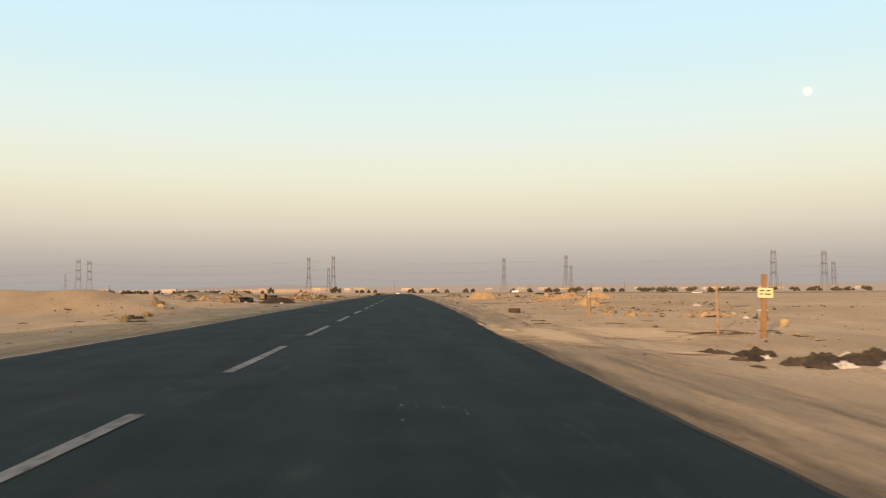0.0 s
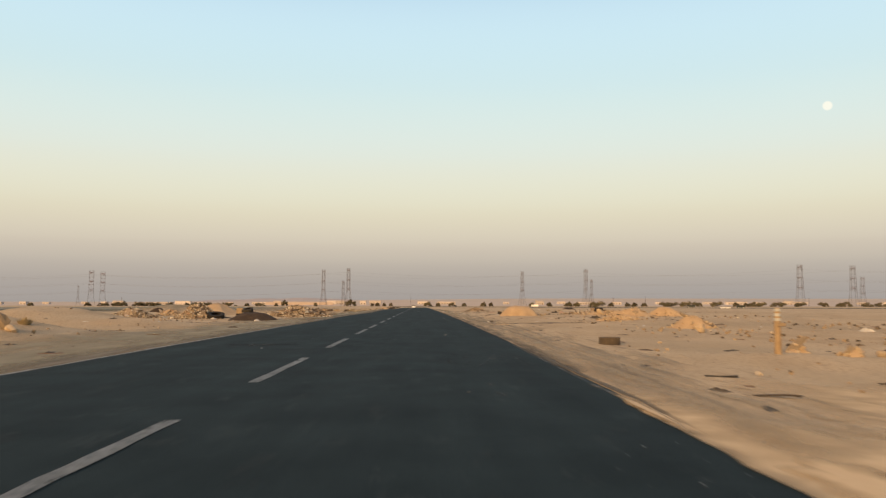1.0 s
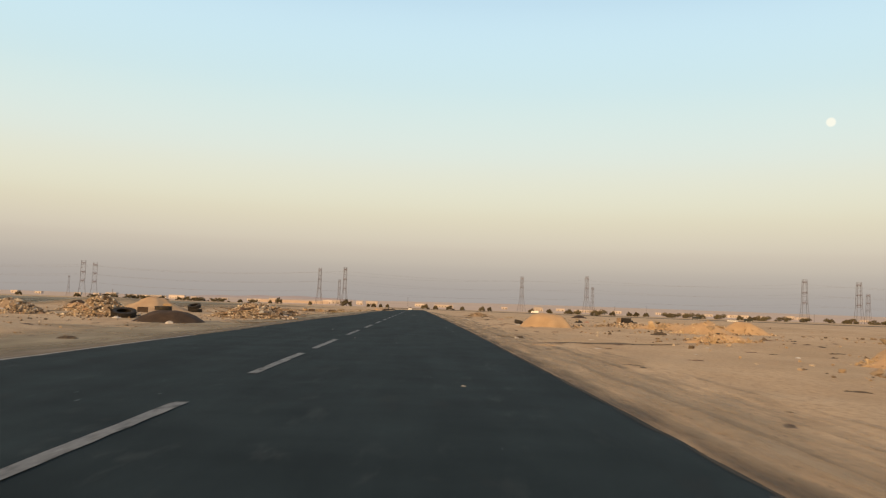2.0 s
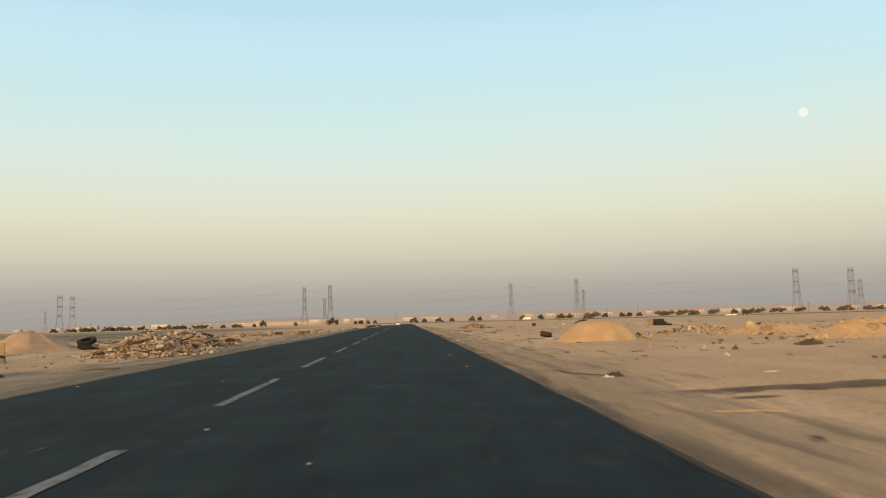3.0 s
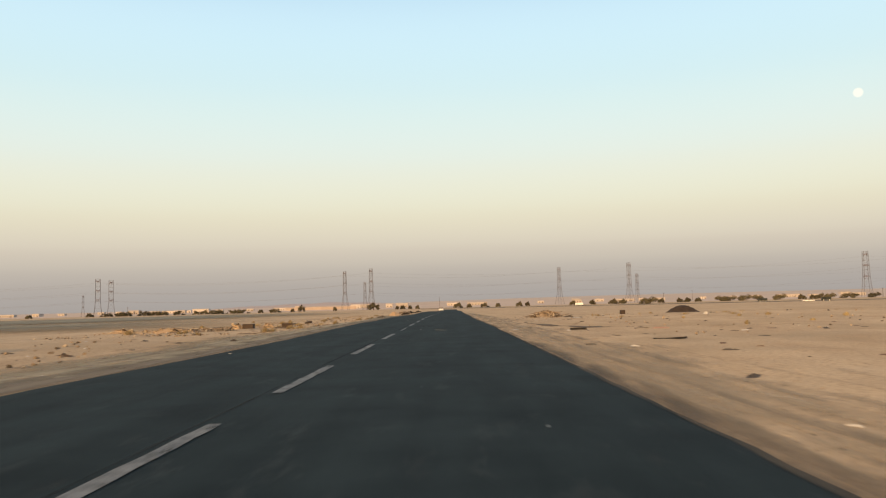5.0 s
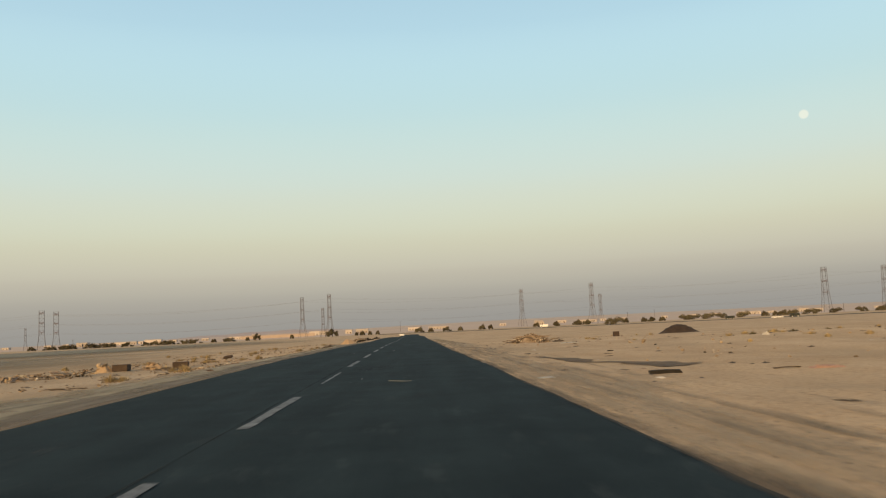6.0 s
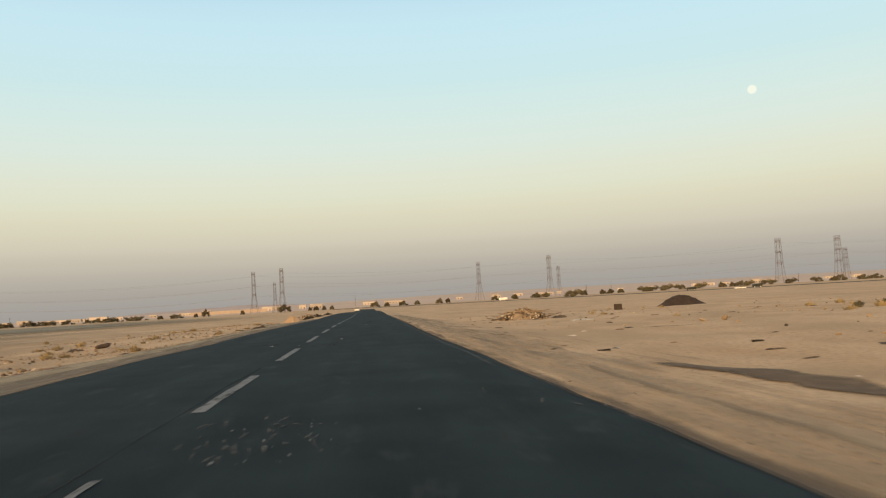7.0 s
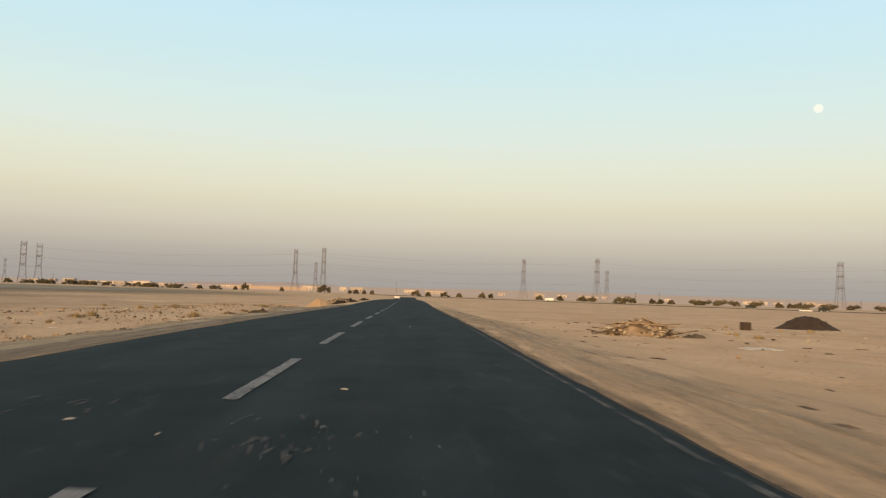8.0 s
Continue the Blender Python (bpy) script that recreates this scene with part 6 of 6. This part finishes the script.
# ---- far things ----
def pylon_thing(waist, top, h=44.0, base=4.0, frac=0.40, reach=2.6):
    """A lattice mast: splayed legs up to its waist, then a slim braced body with three pairs of short arms."""
    p = thing("pylon", "tall lattice steel power pylon with cables", "pylon", pose(0, -2000, 0), "power pylons along the line")
    bm = bmesh.new()
    knee = h * frac

    def half(z):
        return base + (waist - base) * (z / knee) ** 0.85 if z < knee else waist + (top - waist) * (z - knee) / (h - knee)
    zs = [0, knee * 0.55, knee] + [knee + (h - knee) * i / 6 for i in range(1, 7)]
    corners = ((-1, -1), (1, -1), (1, 1), (-1, 1))
    for z0, z1 in zip(zs, zs[1:]):
        a, b = half(z0), half(z1)
        for (cx, cy), (nx, ny) in zip(corners, corners[1:] + corners[:1]):
            beam(bm, (cx * a, cy * a, z0), (cx * b, cy * b, z1), 0.23)
            beam(bm, (cx * a, cy * a, z0), (nx * b, ny * b, z1), 0.06)
            beam(bm, (nx * a, ny * a, z0), (cx * b, cy * b, z1), 0.06)
            beam(bm, (cx * b, cy * b, z1), (nx * b, ny * b, z1), 0.11)
    part("tower", bm, STEEL, p)
    for f in (0.93, 0.68, 0.44):
        z, w = h * f, half(h * f)
        for s in (-1, 1):
            bm = bmesh.new()
            for c in (-w, w):
                beam(bm, (c, s * w, z), (0, s * (w + reach), z + 0.5), 0.15)
                beam(bm, (c, s * w, z + 1.7), (0, s * (w + reach), z + 0.5), 0.15)
                beam(bm, (c, -w, z), (c, w, z), 0.16)
            beam(bm, (-w, s * w, z), (w, s * w, z), 0.16)
            arm = part("crossarm", bm, OXIDE, p, "dull red painted crossarm")
            part("insulator", lathe([(0.001, -2.2), (0.10, -2.2), (0.16, -1.9), (0.09, -1.6), (0.16, -1.3), (0.09, -1.0), (0.16, -0.7), (0.09, -0.3), (0.001, 0.0)], 8, False), DARKGLASS, arm, "dark glass insulator string", Matrix.Translation((0, s * (w + reach), z + 0.5)))
    return p


# wide masts to the west, slim ones in the middle, tapering ones to the east
MASTS = [pylon_thing(2.7, 2.6, base=4.6), pylon_thing(1.75, 1.4), pylon_thing(2.7, 2.0, base=4.2)]
SPOTS = [(-401.2, 1026.2, 39.0), (-122.0, 993.8, 41.0), (133.0, 1093.2, 43.4), (482.7, 1030.7, 50.2), (-398.4, 985.0, 39.2), (-86.4, 936.5, 40.5), (208.7, 1041.1, 44.7), (515.2, 963.9, 45.9), (-398.8, 950.0, 20.6), (-83.5, 850.0, 24.0), (192.4, 930.0, 27.9), (552.3, 1010.0, 34.2)]
used = [False] * 3
for (x, y, top) in SPOTS:
    z = ground_height(x, y) - 0.4
    kind = 1 if -300 < x < 300 or top < 30 else (0 if x < 0 else 2)
    m = pose(x, y, z, 0, 0, 22 if x < 300 else -8)
    ob = copy_thing(MASTS[kind], m) if used[kind] else MASTS[kind]
    k = (top - z) / 44.0
    ob.matrix_basis = m @ Matrix.Diagonal((k, k, k, 1))
    used[kind] = True


def power_line(spots, label):
    line = thing("power_line", label, "power line", pose(0, 0, 0))
    ang = radians(22)
    for f in (0.89, 0.64, 0.40):
        for s in (-1, 1):
            pts = []
            for (x0, y0, t0), (x1, y1, t1) in zip(spots, spots[1:]):
                for i in range(12):
                    u = i / 12
                    reach = 5.0 * s
                    pts.append((x0 + (x1 - x0) * u - reach * math.sin(ang), y0 + (y1 - y0) * u + reach * math.cos(ang), (t0 + (t1 - t0) * u + 2) * f - 2 - 5.0 * 4 * u * (1 - u)))
            me = tube(pts, 0.021, 4)
            me.materials.append(CABLE)
            part("cable", me, None, line)
    return line


power_line([(-731.2, 1036.2, 39.0), (-401.2, 1026.2, 39.0), (-122.0, 993.8, 41.0), (133.0, 1093.2, 43.4), (482.7, 1030.7, 50.2), (812.7, 1000.7, 50.2)], "sagging steel cables strung between far pylons")
power_line([(-728.4, 995.0, 39.2), (-398.4, 985.0, 39.2), (-86.4, 936.5, 40.5), (208.7, 1041.1, 44.7), (515.2, 963.9, 45.9), (845.2, 933.9, 45.9)], "sagging steel cables strung between far pylons")


def crown_bm(seed, w, h, count=900, leaf=0.62):
    """A rounded, ragged crown of many leaf clumps that comes down close to the ground."""
    rnd = random.Random(seed)
    bm = bmesh.new()
    lobes = []
    for _ in range(16):
        ox, oy = rnd.uniform(-0.42, 0.42), rnd.uniform(-0.42, 0.42)
        dome = max(0.1, 1 - 3.4 * (ox * ox + oy * oy))
        lobes.append((ox * w, oy * w, h * (0.06 + 0.74 * dome * rnd.uniform(0.25, 1.0)), rnd.uniform(0.10, 0.19)))
    for _ in range(count):
        lx, ly, lz, lr = rnd.choice(lobes)
        d = Vector((rnd.gauss(0, 1), rnd.gauss(0, 1), rnd.gauss(0, 1))).normalized() * rnd.random() ** 0.4
        c = Vector((lx + d.x * lr * w, ly + d.y * lr * w, max(0.15, lz + d.z * lr * h * 1.2)))
        q = Euler((rnd.uniform(0, 6), rnd.uniform(0, 6), rnd.uniform(0, 6))).to_matrix()
        s = leaf * rnd.uniform(0.6, 1.3)
        v = [bm.verts.new(c + q @ Vector(o) * s) for o in ((-0.6, 0, 0), (0, -0.35, 0.1), (0.6, 0, 0), (0, 0.35, 0.1))]
        bm.faces.new(v)
    return bm


def tree_thing(seed, w, h):
    t = thing("tree", "dusty dark green acacia tree on far sand", "tree", pose(0, -2000, 0), "trees along the horizon")
    bm = lathe([(0.001, -0.2), (0.24, -0.2), (0.17, h * 0.3), (0.10, h * 0.55), (0.001, h * 0.56)], 7, False)
    for i in range(4):
        a = i * 1.6 + seed
        beam(bm, (0, 0, h * 0.25), (math.cos(a) * w * 0.28, math.sin(a) * w * 0.28, h * 0.6), 0.12)
    part("trunk", bm, BARK, t)
    part("crown", crown_bm(seed, w, h), LEAF, t)
    return t


TREES = [tree_thing(1, 4.0, 4.0), tree_thing(2, 7.0, 4.6), tree_thing(3, 12.0, 5.2), tree_thing(4, 7.0, 6.0), tree_thing(5, 9.0, 4.6), tree_thing(6, 4.0, 3.6)]
TREE_SIZES = [(4.0, 4.0), (7.0, 4.6), (12.0, 5.2), (7.0, 6.0), (9.0, 4.6), (4.0, 3.6)]
fresh = [True] * 6
rnd = random.Random(12)
# places along the far line of trees, and their widths
TREE_ROW = [(-467, 5), (-404, 5), (-347, 5), (-332, 9), (-318, 9), (-309, 10), (-296, 10), (-285, 9), (-278, 9), (-260, 8), (-245, 6), (-238, 8), (-228, 11), (-222, 9), (-213, 6), (-204, 9), (-198, 8)]
TREE_ROW += [(-182, 4), (-169, 9), (-154, 3), (-144, 6), (-111, 3), (-76, 10), (-54, 3), (-48, 4), (-41, 3), (-34, 3), (5, 8), (15, 4), (30, 7), (42, 4), (63, 6), (70, 4), (113, 6), (130, 5), (153, 8), (161, 8), (154, 15), (195, 6), (211, 6), (219, 5)]
TREE_ROW += [(232, 5), (252, 12), (260, 15), (274, 13), (284, 11), (306, 13), (327, 7), (340, 7), (348, 9), (359, 11), (376, 15), (398, 12), (420, 11), (437, 6), (448, 10), (465, 10), (482, 9), (500, 12)]
for x, w in TREE_ROW:
    y = 720 if x == 154 else 850 + rnd.uniform(-8, 8)
    tall = x in (-144, -76)
    k = 3 if tall else (rnd.choice((0, 5)) if w < 5.5 else (1 if w < 8.5 else (4 if w < 10.5 else 2)))
    w0, h0 = TREE_SIZES[k]
    high = (8.4 if tall else min(7.6, 3.8 + 0.34 * w)) * rnd.uniform(0.92, 1.12) * (0.82 if x < -160 else 1.0)
    m = pose(x, y, ground_height(x, y) - 0.2, 0, 0, rnd.choice((0, 180)) + rnd.uniform(-25, 25))
    ob = TREES[k] if fresh[k] else copy_thing(TREES[k], m)
    ob.matrix_basis = m @ Matrix.Diagonal((1.18 * w / w0, 1.18 * w / w0, high / h0, 1))
    fresh[k] = False


def building(x, y, w, d, h, windows, seed, mat=PLASTER, label="low pale plastered desert building with flat roof"):
    b = thing("building", label, "building", pose(x, y, ground_height(x, y) - 0.3, 0, 0, (seed * 7) % 13 - 6), "low buildings on the horizon")
    bm = bmesh.new()
    box(bm, (w, d, h), Matrix.Translation((0, 0, h / 2)))
    part("wall", bm, mat, b)
    bm = bmesh.new()
    for s in (-1, 1):
        box(bm, (w + 0.5, 0.35, 0.8), Matrix.Translation((0, s * d / 2, h + 0.38)))
        box(bm, (0.35, d - 0.4, 0.8), Matrix.Translation((s * w / 2, 0, h + 0.38)))
    part("parapet", bm, mat, b)
    floors = max(1, int(h // 3.2))
    for f in range(floors):
        for i in range(windows):
            bm = bmesh.new()
            box(bm, (1.4, 0.12, 1.5))
            win = part("window", bm, DARKGLASS, b, "dark window opening", Matrix.Translation(((i + 0.5) / windows * w * 0.9 - w * 0.45, -d / 2 - 0.03, f * 3.2 + 1.9)))
            bm = bmesh.new()
            box(bm, (1.7, 0.24, 0.12))
            part("sill", bm, mat, win, "plastered window sill", Matrix.Translation((0, -0.08, -0.82)))
    bm = bmesh.new()
    box(bm, (1.2, 0.12, 2.2))
    part("door", bm, RUST, b, "brown door", Matrix.Translation((w * 0.3, -d / 2 - 0.05, 1.1)))
    return b


rnd = random.Random(15)
for i, (x, w) in enumerate([(191, 12), (265, 28), (317, 15), (444, 9), (520, 22), (630, 17), (-522, 9), (-504, 7), (-462, 24), (-426, 17), (-393, 25), (-145, 23), (-99, 10), (0, 19), (38, 31), (-501, 17), (-469, 15), (-439, 15), (-393, 22), (-262, 17), (-239, 12), (-214, 19), (-151, 14), (-81, 19), (-776, 19), (-696, 24), (-647, 11), (521, 35), (780, 16), (191, 12), (619, 15)]):
    h = rnd.choice((3.4, 3.6, 4.2, 5.6))
    building(x, 1350 + rnd.uniform(-25, 25), w, 9, h, max(1, min(6, int(w // 4))), i)

# smaller houses that fill the far row
for i in range(20):
    x = -960 + 62 * i + rnd.uniform(-22, 22) if i < 12 else 120 + 95 * (i - 12) + rnd.uniform(-30, 30)
    building(x, 1440 + rnd.uniform(-20, 20), rnd.uniform(8, 15), 7, rnd.choice((3.2, 3.4, 3.8)), 2, 60 + i, label="small pale plastered house in a far row")


def car(x, y, turn, paint, label):
    c = thing("car", label, "car", pose(x, y, top_surface(x, y), 0, 0, turn), "cars on the road")
    bm = bmesh.new()
    box(bm, (1.72, 4.2, 0.62), Matrix.Translation((0, 0, 0.62)), 0.12)
    part("body", bm, paint, c)
    bm = bmesh.new()
    got = bmesh.ops.create_cube(bm, size=1.0)["verts"]
    for v in got:
        up = v.co.z > 0
        v.co = (v.co.x * (1.36 if up else 1.6), v.co.y * (1.7 if up else 2.6) - 0.2, 0.92 + (0.52 if up else 0))
    part("cabin", bm, DARKGLASS, c, "dark tinted cabin windows")
    bm = bmesh.new()
    box(bm, (1.34, 1.66, 0.05), Matrix.Translation((0, -0.2, 1.46)), 0.02)
    part("roof", bm, paint, c)
    for sx in (-1, 1):
        for sy in (-1.3, 1.3):
            w = part("wheel", lathe([(0.001, -0.1), (0.2, -0.1), (0.31, -0.09), (0.31, 0.09), (0.2, 0.1), (0.001, 0.1)], 16, False), RUBBER, c, "", Matrix.Translation((sx * 0.80, sy, 0.31)) @ Matrix.Rotation(math.pi / 2, 4, "Y"))
            part("rim", lathe([(0.001, -0.115), (0.06, -0.118), (0.19, -0.108), (0.19, 0.108), (0.06, 0.118), (0.001, 0.115)], 14, False), WHITECAR, w, "pale steel wheel rim")
        for sy, mat, nm in ((-2.1, REDLAMP, "tail_light"), (2.1, PLASTIC, "headlight")):
            bm = bmesh.new()
            box(bm, (0.34, 0.05, 0.14), bevel=0.01)
            part(nm, bm, mat, c, "", Matrix.Translation((sx * 0.62, sy, 0.74)))
    return c


def lorry(x, y, turn, paint, length, label):
    c = thing("lorry", label, "lorry", pose(x, y, ground_height(x, y) + 0.1, 0, 0, turn), "lorries on the far road")
    bm = bmesh.new()
    box(bm, (2.2, length, 1.6), Matrix.Translation((0, -1.2, 1.5)), 0.05)
    part("cargo_box", bm, paint, c)
    bm = bmesh.new()
    box(bm, (2.1, 1.9, 1.7), Matrix.Translation((0, length / 2 - 0.1, 1.3)), 0.15)
    part("cab", bm, paint, c)
    bm = bmesh.new()
    box(bm, (2.1, 0.06, 0.8), Matrix.Translation((0, length / 2 + 0.86, 1.6)))
    part("windscreen", bm, DARKGLASS, c)
    for sx in (-1, 1):
        for sy in (-length / 2 - 0.2, length / 2 - 0.2):
            w = part("wheel", lathe([(0.001, -0.14), (0.3, -0.14), (0.48, -0.12), (0.48, 0.12), (0.3, 0.14), (0.001, 0.14)], 16, False), RUBBER, c, "", Matrix.Translation((sx * 1.05, sy, 0.48)) @ Matrix.Rotation(math.pi / 2, 4, "Y"))
            part("rim", lathe([(0.001, -0.155), (0.1, -0.158), (0.27, -0.148), (0.27, 0.148), (0.1, 0.158), (0.001, 0.155)], 14, False), WHITECAR, w, "pale steel wheel rim")
    return c


car(-4.8, 400.0, 180, WHITECAR, "white saloon car driving far down the road")
lorry(203.5, 623.0, 75, DARKCAR, 3.6, "dark green lorry parked on the far desert road")
car(205.5, 562.0, 75, WHITECAR, "white car parked on the far desert road")
car(209.8, 566.0, 75, WHITECAR, "white car parked on the far desert road")
lorry(220.5, 570.0, 75, DARKCAR, 3.2, "dark green lorry parked beside white cars")
lorry(93.5, 690.0, 75, WHITECAR, 3.8, "white lorry on the far desert road")

# the far cross road, its poles, and the long wall before the trees
def far_road():
    """A road on a low dark bank, crossing the plain."""
    verts, faces = [], []
    for i in range(60):
        x = -30 + 14 * i
        y = 770 - 0.95 * x + 0.0012 * x * x if x < 320 else 770 - 0.95 * 320 + 0.0012 * 320 * 320 - 0.18 * (x - 320)
        z = ground_height(x, y)
        for s, up in ((-11, -0.4), (-7, 0.25), (7, 0.25), (11, -0.4)):
            verts.append((x, y + s, z + up))
        if i:
            for k in range(3):
                a = 4 * (i - 1) + k
                faces.append((a, a + 4, a + 5, a + 1))
    me = bpy.data.meshes.new("far_road")
    me.from_pydata(verts, [], faces)
    me.materials.append(ASPHALT)
    return tagged(new("far_road", me), "dark asphalt road crossing the far desert on a bank", "road", kind="structure")


far_road()


def pole(x, y, h):
    p = thing("utility_pole", "thin dark utility pole on far sand", "pole", pose(x, y, ground_height(x, y)), "utility poles on the horizon")
    part("shaft", lathe([(0.001, -0.5), (0.26, -0.5), (0.18, h), (0.001, h)], 8, False), STEEL, p)
    bm = bmesh.new()
    box(bm, (1.8, 0.2, 0.2), Matrix.Translation((0, 0, h - 0.6)))
    part("crossbar", bm, STEEL, p)
    return p


for x, y, h in ((197.8, 848, 9.5), (420, 880, 9), (-330, 900, 9), (-560, 930, 9), (330, 1200, 14), (-20, 1250, 14)):
    pole(x, y, h)


def boundary_wall(x0, x1, y, h):
    w = thing("boundary_wall", "long low pink plastered wall before far trees", "wall", pose(0, 0, 0))
    n = int((x1 - x0) / 12)
    for i in range(n):
        xa = x0 + (x1 - x0) * (i + 0.5) / n
        z = ground_height(xa, y)
        bm = bmesh.new()
        box(bm, ((x1 - x0) / n - 0.7, 0.4, h + 1.0), Matrix.Translation((xa, y, z + h / 2 - 0.5)))
        part("wall_panel", bm, PINKWALL, w)
        bm = bmesh.new()
        box(bm, (0.7, 0.7, h + 1.4), Matrix.Translation((x0 + (x1 - x0) * i / n, y, z + h / 2 - 0.4)))
        part("pillar", bm, PINKWALL, w)
    return w


boundary_wall(-222, -128, 1150, 4.0)


def ridge(x0, x1, y, h, seed):
    """A low far ridge with a worn crest."""
    verts, faces = [], []
    n = 60
    for i in range(n + 1):
        u = i / n
        x = x0 + (x1 - x0) * u
        top = h * math.sin(math.pi * u) ** 0.7 * (0.75 + 0.5 * noise.noise((u * 5, seed, 0)))
        base = ground_height(x, y)
        for dy, z in ((-260, -6), (-90, top * 0.6), (0, top), (120, top * 0.4), (260, -6)):
            verts.append((x, y + dy, base + z))
        if i:
            for k in range(4):
                a = (i - 1) * 5 + k
                faces.append((a, a + 5, a + 6, a + 1))
    me = bpy.data.meshes.new("ridge")
    me.from_pydata(verts, [], faces)
    me.materials.append(HILL)
    me.polygons.foreach_set("use_smooth", [True] * len(me.polygons))
    return tagged(new("ridge", me), "low bare ridge on the hazy horizon", "hill", kind="structure")


ridge(-1250, -350, 4300, 20, 3)
